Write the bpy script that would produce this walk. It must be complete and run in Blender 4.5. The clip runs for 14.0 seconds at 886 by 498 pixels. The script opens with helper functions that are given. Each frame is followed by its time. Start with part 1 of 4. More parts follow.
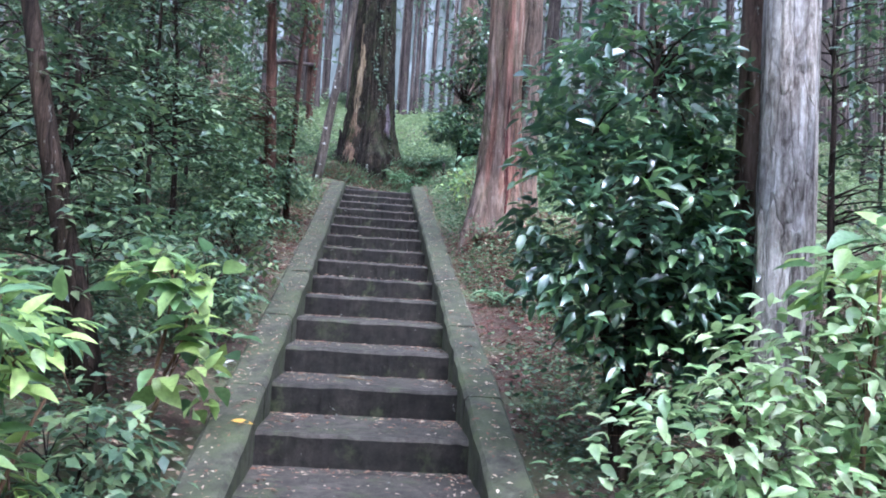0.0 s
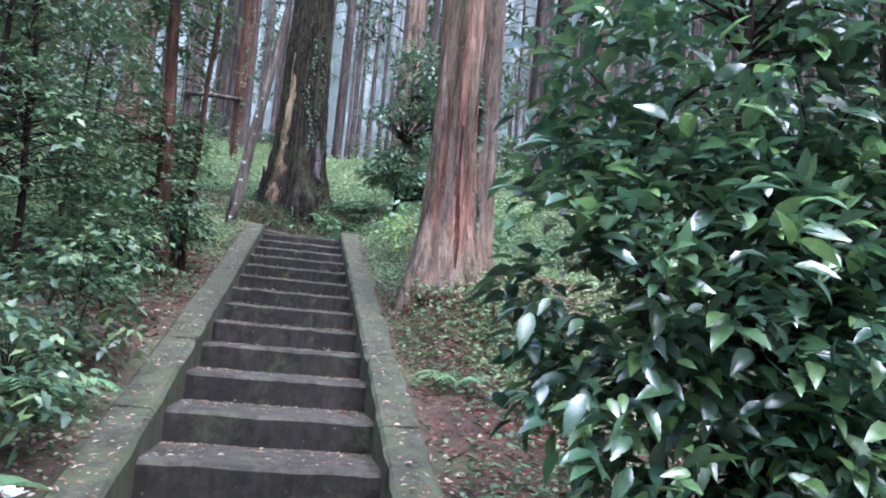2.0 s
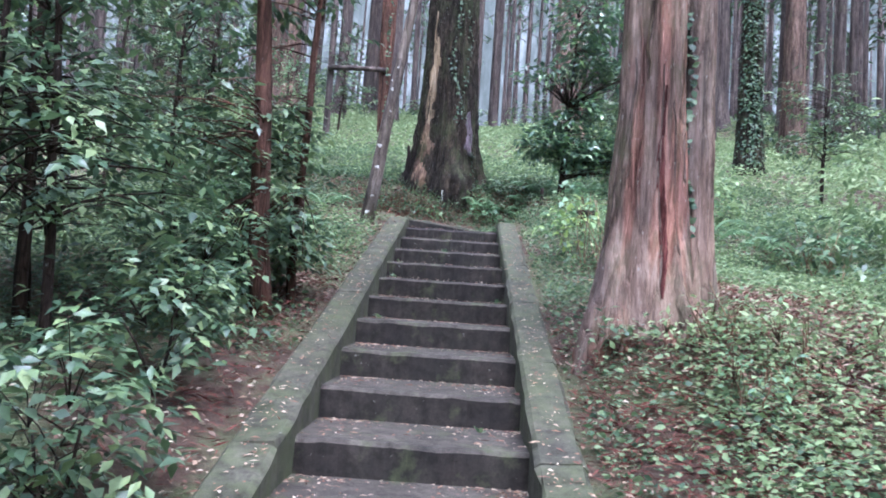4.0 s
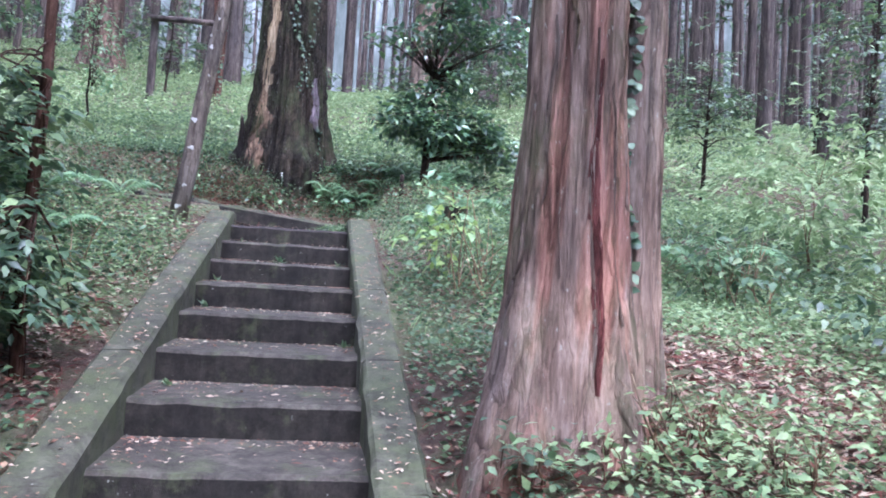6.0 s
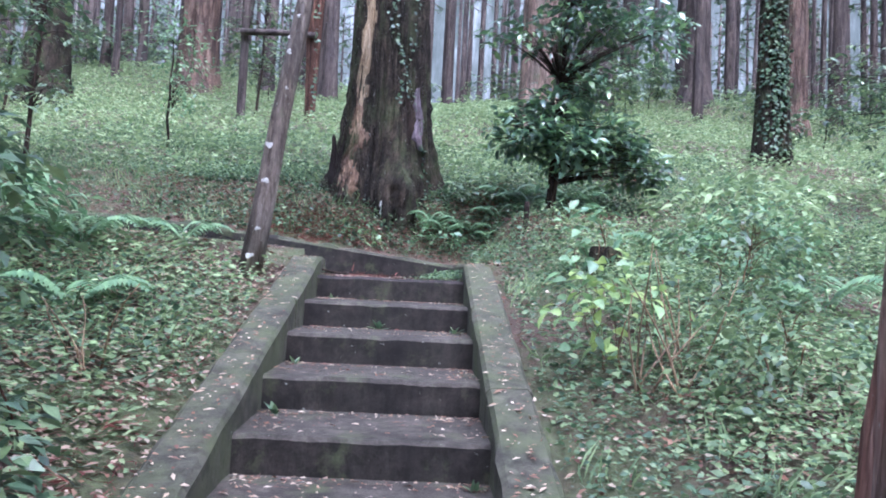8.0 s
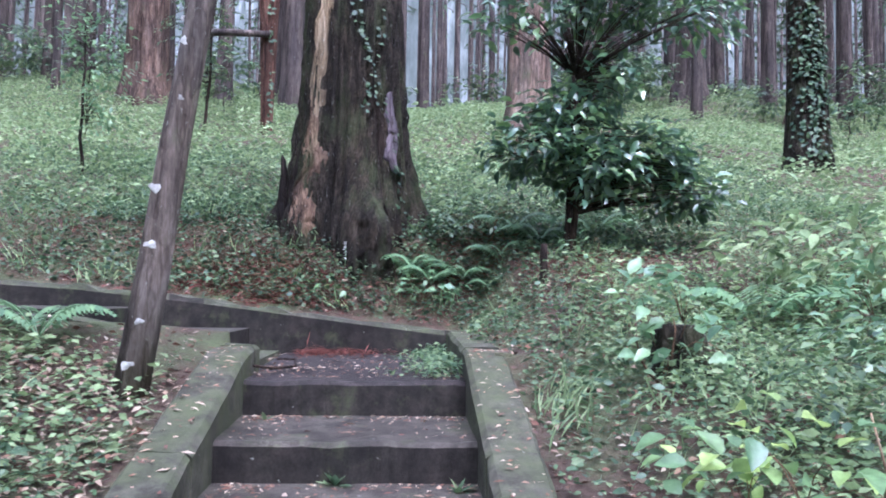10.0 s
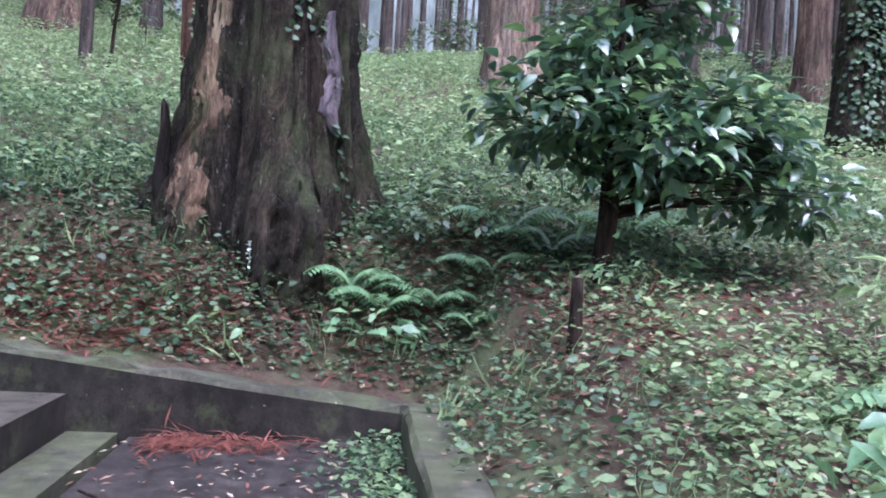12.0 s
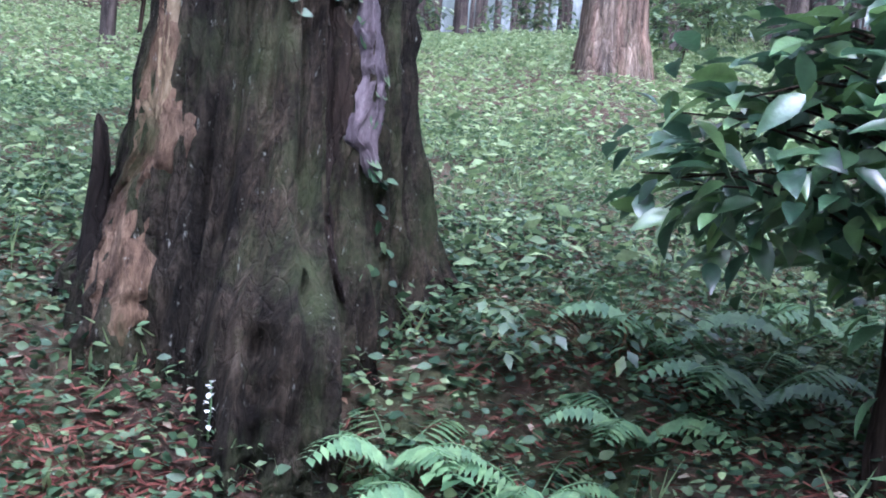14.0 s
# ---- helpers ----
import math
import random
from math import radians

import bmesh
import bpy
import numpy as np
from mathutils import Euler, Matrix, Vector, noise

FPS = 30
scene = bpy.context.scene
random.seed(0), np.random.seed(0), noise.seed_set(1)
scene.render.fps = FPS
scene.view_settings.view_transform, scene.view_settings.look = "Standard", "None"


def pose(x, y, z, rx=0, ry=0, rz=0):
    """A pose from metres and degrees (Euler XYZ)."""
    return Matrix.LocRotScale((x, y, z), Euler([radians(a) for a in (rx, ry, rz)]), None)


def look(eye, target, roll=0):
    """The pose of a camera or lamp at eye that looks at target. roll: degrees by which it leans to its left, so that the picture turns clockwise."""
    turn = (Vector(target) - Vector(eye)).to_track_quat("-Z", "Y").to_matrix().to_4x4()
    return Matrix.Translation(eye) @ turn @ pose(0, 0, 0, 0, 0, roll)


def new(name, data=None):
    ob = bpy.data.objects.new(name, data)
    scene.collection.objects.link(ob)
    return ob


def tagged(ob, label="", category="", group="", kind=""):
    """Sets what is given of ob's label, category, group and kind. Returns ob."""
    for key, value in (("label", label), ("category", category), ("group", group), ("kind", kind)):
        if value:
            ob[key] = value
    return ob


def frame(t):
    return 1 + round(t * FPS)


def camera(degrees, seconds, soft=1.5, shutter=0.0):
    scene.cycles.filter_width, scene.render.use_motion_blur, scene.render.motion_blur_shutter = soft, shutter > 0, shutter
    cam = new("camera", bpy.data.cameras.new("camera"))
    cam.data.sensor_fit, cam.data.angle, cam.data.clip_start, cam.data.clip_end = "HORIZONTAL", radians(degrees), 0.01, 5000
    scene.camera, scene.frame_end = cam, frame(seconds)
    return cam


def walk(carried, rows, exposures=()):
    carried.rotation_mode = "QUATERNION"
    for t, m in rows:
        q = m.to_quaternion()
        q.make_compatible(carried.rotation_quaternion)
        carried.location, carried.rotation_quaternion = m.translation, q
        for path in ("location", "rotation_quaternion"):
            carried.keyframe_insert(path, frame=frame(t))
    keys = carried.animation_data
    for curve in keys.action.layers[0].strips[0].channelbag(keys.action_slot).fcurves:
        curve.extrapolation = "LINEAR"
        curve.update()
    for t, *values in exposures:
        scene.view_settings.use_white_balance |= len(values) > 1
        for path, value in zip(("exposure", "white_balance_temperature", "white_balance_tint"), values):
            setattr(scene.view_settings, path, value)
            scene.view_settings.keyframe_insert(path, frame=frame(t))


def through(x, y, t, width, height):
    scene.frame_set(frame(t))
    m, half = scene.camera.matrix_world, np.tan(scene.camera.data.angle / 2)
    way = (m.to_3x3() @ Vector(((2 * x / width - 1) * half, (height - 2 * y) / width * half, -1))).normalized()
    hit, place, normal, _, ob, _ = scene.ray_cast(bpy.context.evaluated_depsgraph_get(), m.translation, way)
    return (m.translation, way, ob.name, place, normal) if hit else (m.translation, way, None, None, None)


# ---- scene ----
cam = camera(58.0, 14.0, soft=1.9)
PATH = [
    (0, (-0.031, -12.309, -1.743), (0.145, -10.323, -1.596), 3.6),
    (0.5, (0.014, -11.971, -1.655), (0.225, -9.992, -1.463), 2.9),
    (1, (0.022, -11.65, -1.567), (0.312, -9.681, -1.372), 2.8),
    (1.5, (0.02, -11.318, -1.589), (0.385, -9.367, -1.344), 3.3),
    (2, (0.078, -10.786, -1.549), (0.411, -8.835, -1.262), 4.8),
    (2.5, (0.178, -10.354, -1.432), (0.388, -8.384, -1.155), 3.7),
    (2.7, (0.186, -10.151, -1.399), (0.338, -8.177, -1.118), 3.8),
    (4.8, (0.175, -8.187, -0.696), (0.089, -6.191, -0.608), 3.5),
    (5, (0.201, -7.998, -0.66), (0.281, -6.001, -0.573), 3.2),
    (5.5, (0.249, -7.737, -0.562), (0.604, -5.77, -0.467), 3.1),
    (6, (0.263, -7.284, -0.459), (0.568, -5.31, -0.36), 3.4),
    (6.5, (0.243, -6.823, -0.363), (0.474, -4.839, -0.263), 3.8),
    (7, (0.236, -6.353, -0.301), (0.383, -4.362, -0.181), 3.9),
    (7.5, (0.216, -6.007, -0.205), (0.298, -4.013, -0.087), 3.2),
    (8, (0.185, -5.635, -0.081), (0.242, -3.639, 0.027), 2.8),
    (8.5, (0.161, -5.206, 0.018), (0.223, -3.211, 0.14), 2.2),
    (9, (0.147, -4.712, 0.095), (0.221, -2.719, 0.247), 1.7),
    (9.2, (0.154, -4.549, 0.142), (0.232, -2.556, 0.299), 1.2),
    (11.3, (0.209, -2.297, 0.694), (0.404, -0.307, 0.73), 2.9),
    (11.5, (0.21, -2.102, 0.681), (0.424, -0.114, 0.728), 3.3),
    (12, (0.268, -1.628, 0.802), (0.49, 0.36, 0.809), 3.4),
    (12.5, (0.284, -1.15, 0.909), (0.503, 0.838, 0.901), 3.9),
    (13, (0.311, -0.673, 1.0), (0.512, 1.317, 0.989), 4.5),
    (13.5, (0.328, -0.209, 1.123), (0.476, 1.785, 1.089), 4.4),
    (14, (0.306, 0.148, 1.257), (0.358, 2.146, 1.202), 4.6),
]
walk(cam, [(t, look(eye, target, roll)) for t, eye, target, roll in PATH], exposures=[(0, 2.18, 5000, 18), (2.7, 2.2, 5150, 18), (5, 2.38, 5100, 24), (9.2, 2.28, 5050, 25), (11.5, 2.15, 5200, 26), (13, 2.18, 5100, 22), (14, 2.32, 5050, 23)])

# ---- world and light ----
world = bpy.data.worlds.new("overcast_sky")
scene.world = world
world.use_nodes = True
wn = world.node_tree
sky = wn.nodes.new("ShaderNodeTexSky")
sky.sky_type = "NISHITA"
sky.sun_disc = False
sky.sun_elevation, sky.sun_rotation = radians(58), radians(150)
sky.air_density, sky.dust_density, sky.ozone_density = 1.0, 6.0, 2.0
wn.nodes["Background"].inputs["Strength"].default_value = 0.15
haze = wn.nodes.new("ShaderNodeHueSaturation")
haze.inputs["Saturation"].default_value = 0.45
wn.links.new(sky.outputs["Color"], haze.inputs["Color"])
wn.links.new(haze.outputs["Color"], wn.nodes["Background"].inputs["Color"])
sun = new("sun", bpy.data.lights.new("sun", "SUN"))
sun.data.energy, sun.data.angle, sun.data.color = 1.5, radians(70), (1.0, 0.98, 0.95)
sun.matrix_world = look((4, -20, 40), (0, 0, 0))


# ---- materials ----
def material(name, build):
    m = bpy.data.materials.new(name)
    m.use_nodes = True
    nt = m.node_tree
    build(nt, nt.nodes["Principled BSDF"])
    return m


def node(nt, kind, **kw):
    n = nt.nodes.new(kind)
    for k, v in kw.items():
        n.inputs[k.replace("_", " ")].default_value = v
    return n


def noise_tex(nt, scale, detail=5.0, rough=0.6, stretch=(1, 1, 1), warp=0.0):
    co = nt.nodes.new("ShaderNodeTexCoord")
    mp = nt.nodes.new("ShaderNodeMapping")
    mp.inputs["Scale"].default_value = stretch
    nt.links.new(co.outputs["Object"], mp.inputs["Vector"])
    t = node(nt, "ShaderNodeTexNoise", Scale=scale, Detail=detail, Roughness=rough, Distortion=warp)
    nt.links.new(mp.outputs["Vector"], t.inputs["Vector"])
    return t.outputs["Fac"]


def ramp(nt, fac, stops):
    r = nt.nodes.new("ShaderNodeValToRGB")
    e = r.color_ramp.elements
    while len(e) < len(stops):
        e.new(0.5)
    for el, (p, c) in zip(e, stops):
        el.position, el.color = p, (*c, 1)
    nt.links.new(fac, r.inputs["Fac"])
    return r.outputs["Color"]


def mix(nt, fac, a, b, mode="MIX"):
    m = nt.nodes.new("ShaderNodeMixRGB")
    m.blend_type = mode
    for sock, v in ((m.inputs[0], fac), (m.inputs[1], a), (m.inputs[2], b)):
        if isinstance(v, bpy.types.NodeSocket):
            nt.links.new(v, sock)
        else:
            sock.default_value = v if isinstance(v, (int, float)) else (*v, 1)
    return m.outputs[0]


def bump(nt, bsdf, height, strength, distance):
    b = node(nt, "ShaderNodeBump", Strength=strength, Distance=distance)
    nt.links.new(height, b.inputs["Height"])
    nt.links.new(b.outputs["Normal"], bsdf.inputs["Normal"])


def leaf_material(name, colours, rough=0.35, through=0.3, spec=0.5, wet=0.0, film=0.28):
    def build(nt, b):
        geo = nt.nodes.new("ShaderNodeNewGeometry")
        n = len(colours)
        col = ramp(nt, geo.outputs["Random Per Island"], [(k / max(1, n - 1), c) for k, c in enumerate(colours)])
        spot = ramp(nt, noise_tex(nt, 35, 3), [(0.35, (0.75, 0.75, 0.75)), (0.7, (1.15, 1.15, 1.15))])
        col = mix(nt, 1.0, col, spot, "MULTIPLY")
        nt.links.new(col, b.inputs["Base Color"])
        b.inputs["Roughness"].default_value = rough
        b.inputs["Specular IOR Level"].default_value = spec
        b.inputs["Coat Weight"].default_value = wet
        b.inputs["Coat Roughness"].default_value = film
        b.inputs["Coat IOR"].default_value = 1.6
        bump(nt, b, noise_tex(nt, 60, 3), 0.25, 0.01)
        tr = nt.nodes.new("ShaderNodeBsdfTranslucent")
        nt.links.new(col, tr.inputs["Color"])
        mx = nt.nodes.new("ShaderNodeMixShader")
        mx.inputs[0].default_value = through
        nt.links.new(b.outputs[0], mx.inputs[1])
        nt.links.new(tr.outputs[0], mx.inputs[2])
        nt.links.new(mx.outputs[0], nt.nodes["Material Output"].inputs["Surface"])
    return material(name, build)


def strip_cells(nt, scale, run):
    """Long upright cells: distance to the cracks between bark strips, and a value for each strip."""
    co = nt.nodes.new("ShaderNodeTexCoord")
    wob = node(nt, "ShaderNodeTexNoise", Scale=5.0, Detail=3.0)
    nt.links.new(co.outputs["Object"], wob.inputs["Vector"])
    sh = nt.nodes.new("ShaderNodeVectorMath")
    sh.operation = "MULTIPLY_ADD"
    sh.inputs[1].default_value = (0.07, 0.07, 0.5)
    nt.links.new(wob.outputs["Color"], sh.inputs[0])
    nt.links.new(co.outputs["Object"], sh.inputs[2])
    mp = nt.nodes.new("ShaderNodeMapping")
    mp.inputs["Scale"].default_value = (1, 1, 0.07 * run)
    nt.links.new(sh.outputs[0], mp.inputs["Vector"])
    out = []
    for feature, socket in (("DISTANCE_TO_EDGE", "Distance"), ("F1", "Color")):
        v = node(nt, "ShaderNodeTexVoronoi", Scale=scale)
        v.feature = feature
        nt.links.new(mp.outputs["Vector"], v.inputs["Vector"])
        out.append(v.outputs[socket])
    return out


def bark_material(name, dark, mid, light, moss=0.0, ridge=18.0, strength=0.9, run=1.0, red=0.0, split=0.6):
    def build(nt, b):
        coarse = noise_tex(nt, ridge * 0.7, 5, 0.6, (1, 1, 0.1 * run), 0.5)
        fine = noise_tex(nt, ridge * 2.2, 6, 0.7, (1, 1, 0.22 * run), 0.3)
        edge, cell = strip_cells(nt, ridge * 0.75, run)
        crack = ramp(nt, edge, [(0.0, (0, 0, 0)), (0.07, (0.75, 0.75, 0.75)), (0.25, (1, 1, 1))])
        height = mix(nt, 0.35 * split, mix(nt, 0.4, coarse, fine), crack)
        col = ramp(nt, mix(nt, 0.4, coarse, fine), [(0.38, dark), (0.5, mid), (0.64, light)])
        col = mix(nt, 1.0, col, ramp(nt, cell, [(0.15, (0.75, 0.75, 0.77)), (0.85, (1.2, 1.18, 1.16))]), "MULTIPLY")
        col = mix(nt, split, col, mix(nt, 1.0, col, ramp(nt, edge, [(0.0, (0.4, 0.36, 0.34)), (0.06, (1, 1, 1))]), "MULTIPLY"))
        patch = ramp(nt, noise_tex(nt, 2.6, 5, 0.65, (1, 1, 0.4)), [(0.38, (0.6, 0.6, 0.62)), (0.64, (1.25, 1.18, 1.12))])
        col = mix(nt, 1.0, col, patch, "MULTIPLY")
        if red:
            peel = ramp(nt, noise_tex(nt, 5.0, 4, 0.6, (1, 1, 0.09), 0.4), [(0.47, (0, 0, 0)), (0.56, (red, red, red))])
            col = mix(nt, peel, col, mix(nt, 1.0, col, (1.12, 0.8, 0.75), "MULTIPLY"))
        fleck = ramp(nt, noise_tex(nt, 38, 4, 0.7, (1, 1, 0.45)), [(0.64, (0, 0, 0)), (0.7, (0.45, 0.45, 0.45))])
        col = mix(nt, fleck, col, (0.36, 0.38, 0.34))
        if moss:
            green = ramp(nt, noise_tex(nt, 4, 7, 0.72, (1, 1, 0.5)), [(0.62 - 0.3 * moss, (0, 0, 0)), (0.74, (0.8, 0.8, 0.8))])
            col = mix(nt, green, col, (0.055, 0.07, 0.03))
        nt.links.new(col, b.inputs["Base Color"])
        b.inputs["Roughness"].default_value = 0.85
        b.inputs["Specular IOR Level"].default_value = 0.12
        bump(nt, b, height, strength, 0.05)
    return material(name, build)


def concrete_material(name, dark, light, moss):
    def build(nt, b):
        grain = noise_tex(nt, 90, 6, 0.75)
        blot = noise_tex(nt, 3.5, 6, 0.65)
        col = ramp(nt, blot, [(0.3, dark), (0.7, light)])
        col = mix(nt, 1.0, col, ramp(nt, grain, [(0.3, (0.7, 0.7, 0.7)), (0.7, (1.25, 1.25, 1.25))]), "MULTIPLY")
        grime = ramp(nt, noise_tex(nt, 13, 6, 0.7), [(0.38, (0.5, 0.48, 0.46)), (0.58, (1.1, 1.1, 1.1))])
        col = mix(nt, 1.0, col, grime, "MULTIPLY")
        streak = ramp(nt, noise_tex(nt, 9, 4, 0.6, (1, 1, 0.15)), [(0.45, (0.75, 0.72, 0.74)), (0.6, (1, 1, 1))])
        col = mix(nt, 1.0, col, streak, "MULTIPLY")
        green = ramp(nt, noise_tex(nt, 4.5, 7, 0.72), [(0.68 - 0.3 * moss, (0, 0, 0)), (0.8 - 0.15 * moss, (0.85, 0.85, 0.85))])
        col = mix(nt, green, col, (0.064, 0.077, 0.033))
        lichen = ramp(nt, noise_tex(nt, 28, 4, 0.6), [(0.7, (0, 0, 0)), (0.74, (0.7, 0.7, 0.7))])
        col = mix(nt, lichen, col, (0.3, 0.32, 0.28))
        nt.links.new(col, b.inputs["Base Color"])
        nt.links.new(ramp(nt, blot, [(0.3, (0.7, 0.7, 0.7)), (0.7, (0.92, 0.92, 0.92))]), b.inputs["Roughness"])
        b.inputs["Specular IOR Level"].default_value = 0.25
        bump(nt, b, grain, 0.5, 0.008)
    return material(name, build)


def soil_build(nt, b):
    col = ramp(nt, noise_tex(nt, 1.3, 8, 0.7), [(0.3, (0.035, 0.026, 0.018)), (0.45, (0.085, 0.052, 0.036)), (0.56, (0.085, 0.1, 0.045)), (0.72, (0.12, 0.165, 0.065))])
    col = mix(nt, 1.0, col, ramp(nt, noise_tex(nt, 40, 6, 0.8), [(0.3, (0.6, 0.6, 0.6)), (0.7, (1.4, 1.3, 1.2))]), "MULTIPLY")
    nt.links.new(col, b.inputs["Base Color"])
    b.inputs["Roughness"].default_value = 0.95
    bump(nt, b, noise_tex(nt, 30, 8, 0.8), 0.9, 0.05)


SOIL = material("forest_soil", soil_build)
STEP = concrete_material("wet_step_concrete", (0.028, 0.024, 0.018), (0.092, 0.082, 0.065), 0.5)
# darker than STEP for algae and for the shade on upright faces, painted in
RISER = concrete_material("algae_and_shade_riser_concrete", (0.011, 0.0095, 0.0075), (0.042, 0.036, 0.029), 0.42)
LANDING = concrete_material("muddy_landing_concrete", (0.014, 0.011, 0.01), (0.05, 0.041, 0.037), 0.3)
KERB = concrete_material("mossy_kerb_concrete", (0.034, 0.034, 0.023), (0.098, 0.096, 0.068), 0.85)
CEDAR = bark_material("cedar_bark", (0.03, 0.02, 0.016), (0.11, 0.076, 0.06), (0.21, 0.16, 0.132), 0.2)
CEDAR_RED = bark_material("red_cedar_bark", (0.07, 0.048, 0.038), (0.19, 0.138, 0.11), (0.36, 0.28, 0.235), 0.5, 20, 0.9, 0.7, 0.9, 0.35)
CEDAR_GREY = bark_material("grey_cedar_bark", (0.05, 0.038, 0.03), (0.155, 0.122, 0.098), (0.29, 0.24, 0.2), 0.25, 20, 0.9, 1.0, 0.3)
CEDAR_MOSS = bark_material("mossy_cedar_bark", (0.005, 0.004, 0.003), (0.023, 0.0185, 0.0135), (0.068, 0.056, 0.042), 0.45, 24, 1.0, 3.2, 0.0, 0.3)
CEDAR_FAR = bark_material("far_cedar_bark", (0.036, 0.03, 0.028), (0.078, 0.065, 0.06), (0.135, 0.116, 0.108), 0.1, 10)
CEDAR_PALE = bark_material("pale_lichened_bark", (0.085, 0.07, 0.06), (0.36, 0.335, 0.305), (0.72, 0.71, 0.68), 0.1, 26, 1.0, 1.6, 0.0, 0.55)
PALE_WOOD = bark_material("pale_bare_wood", (0.07, 0.052, 0.032), (0.19, 0.15, 0.095), (0.33, 0.27, 0.19), 0.1, 26, 0.6, 1.0, 0.0, 0.1)
GREY_WOOD = bark_material("violet_grey_bare_wood", (0.05, 0.042, 0.049), (0.1, 0.086, 0.101), (0.17, 0.152, 0.174), 0.0, 30, 0.5, 1.0, 0.0, 0.1)
RED_STREAK = bark_material("dark_red_inner_bark", (0.06, 0.02, 0.018), (0.14, 0.05, 0.045), (0.24, 0.11, 0.1), 0.0, 26)
BARK_BROWN = bark_material("brown_sapling_bark", (0.025, 0.013, 0.01), (0.085, 0.044, 0.032), (0.16, 0.09, 0.066), 0.1, 30, 0.5)
BARK_DARK = bark_material("dark_twig_bark", (0.012, 0.009, 0.007), (0.035, 0.025, 0.019), (0.075, 0.054, 0.042), 0.1, 30, 0.5)
SNAG_AND_SHADE = bark_material("dark_snag_wood_and_hollow_shade", (0.008, 0.006, 0.005), (0.02, 0.015, 0.012), (0.04, 0.03, 0.024), 0.0, 20)
BARK_GREY = bark_material("lichened_grey_bark", (0.04, 0.033, 0.028), (0.1, 0.085, 0.072), (0.2, 0.18, 0.16), 0.15, 20, 0.4)
DEAD = bark_material("rotten_wood", (0.025, 0.016, 0.011), (0.11, 0.074, 0.05), (0.24, 0.175, 0.12), 0.15, 22, 1.0, 1.5, 0.0, 0.1)
STALK = bark_material("brown_stalk", (0.06, 0.035, 0.02), (0.16, 0.1, 0.06), (0.26, 0.18, 0.11), 0.0, 40, 0.3)
DRY = bark_material("dry_straw_stalk", (0.12, 0.08, 0.05), (0.26, 0.19, 0.12), (0.4, 0.32, 0.22), 0.0, 40, 0.3)
LICHEN = concrete_material("white_lichen", (0.36, 0.37, 0.34), (0.56, 0.56, 0.52), 0.0)
CAMELLIA = leaf_material("camellia_leaf", [(0.036, 0.084, 0.052), (0.055, 0.122, 0.066), (0.092, 0.178, 0.076), (0.18, 0.3, 0.095)], 0.36, 0.26, 0.8, 1.0, 0.22)
UNDER = leaf_material("understorey_leaf", [(0.035, 0.075, 0.042), (0.06, 0.11, 0.054), (0.1, 0.165, 0.07), (0.19, 0.255, 0.1)], 0.42, 0.3, 0.8)
IVY = leaf_material("ivy_leaf", [(0.02, 0.05, 0.027), (0.035, 0.075, 0.036), (0.065, 0.115, 0.05), (0.1, 0.15, 0.07)], 0.5, 0.2, 0.45)
FRESH = leaf_material("fresh_shrub_leaf", [(0.16, 0.27, 0.11), (0.24, 0.36, 0.14), (0.34, 0.44, 0.2), (0.46, 0.52, 0.32)], 0.42, 0.35, 0.8)
BROAD = leaf_material("broad_hydrangea_leaf", [(0.1, 0.19, 0.09), (0.18, 0.3, 0.11), (0.34, 0.46, 0.13), (0.4, 0.52, 0.15)], 0.4, 0.4, 0.8)
COVER = leaf_material("ground_cover_leaf", [(0.045, 0.085, 0.046), (0.08, 0.14, 0.068), (0.13, 0.2, 0.09), (0.21, 0.28, 0.13)], 0.45, 0.38, 0.5)
MEADOW = leaf_material("far_undergrowth_leaf", [(0.13, 0.195, 0.095), (0.19, 0.275, 0.125), (0.255, 0.345, 0.155), (0.33, 0.41, 0.21)], 0.55, 0.4, 0.4)
FERN = leaf_material("fern_leaf", [(0.09, 0.18, 0.09), (0.14, 0.25, 0.115), (0.2, 0.32, 0.14)], 0.4, 0.35, 0.7)
LITTER = leaf_material("dead_leaf", [(0.12, 0.055, 0.038), (0.19, 0.095, 0.06), (0.26, 0.165, 0.105), (0.35, 0.27, 0.19), (0.45, 0.38, 0.29), (0.13, 0.055, 0.04), (0.1, 0.06, 0.045)], 0.8, 0.1, 0.3)
STRAW = leaf_material("straw_leaf", [(0.26, 0.17, 0.12), (0.32, 0.23, 0.165), (0.38, 0.3, 0.22), (0.2, 0.11, 0.08)], 0.8, 0.1, 0.3)
TWIGS = leaf_material("red_cedar_twig", [(0.085, 0.027, 0.02), (0.14, 0.046, 0.034), (0.185, 0.075, 0.054)], 0.9, 0.05, 0.2)
NEEDLE = leaf_material("cedar_needle", [(0.02, 0.05, 0.02), (0.04, 0.08, 0.03), (0.06, 0.1, 0.04)], 0.6, 0.2)
PETAL = leaf_material("white_petal", [(0.75, 0.75, 0.72), (0.8, 0.8, 0.78)], 0.6, 0.3)
YELLOW = leaf_material("yellow_leaf", [(0.5, 0.3, 0.04), (0.45, 0.25, 0.05)], 0.6, 0.2)


def mist_glow_build(nt, b):
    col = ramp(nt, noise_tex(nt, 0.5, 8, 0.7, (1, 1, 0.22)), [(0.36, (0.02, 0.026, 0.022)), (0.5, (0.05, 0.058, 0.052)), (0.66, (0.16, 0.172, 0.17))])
    # emission stands in for the bright haze behind the trunks
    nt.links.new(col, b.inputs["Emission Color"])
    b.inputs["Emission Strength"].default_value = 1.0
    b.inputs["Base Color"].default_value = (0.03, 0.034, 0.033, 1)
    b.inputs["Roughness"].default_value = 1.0


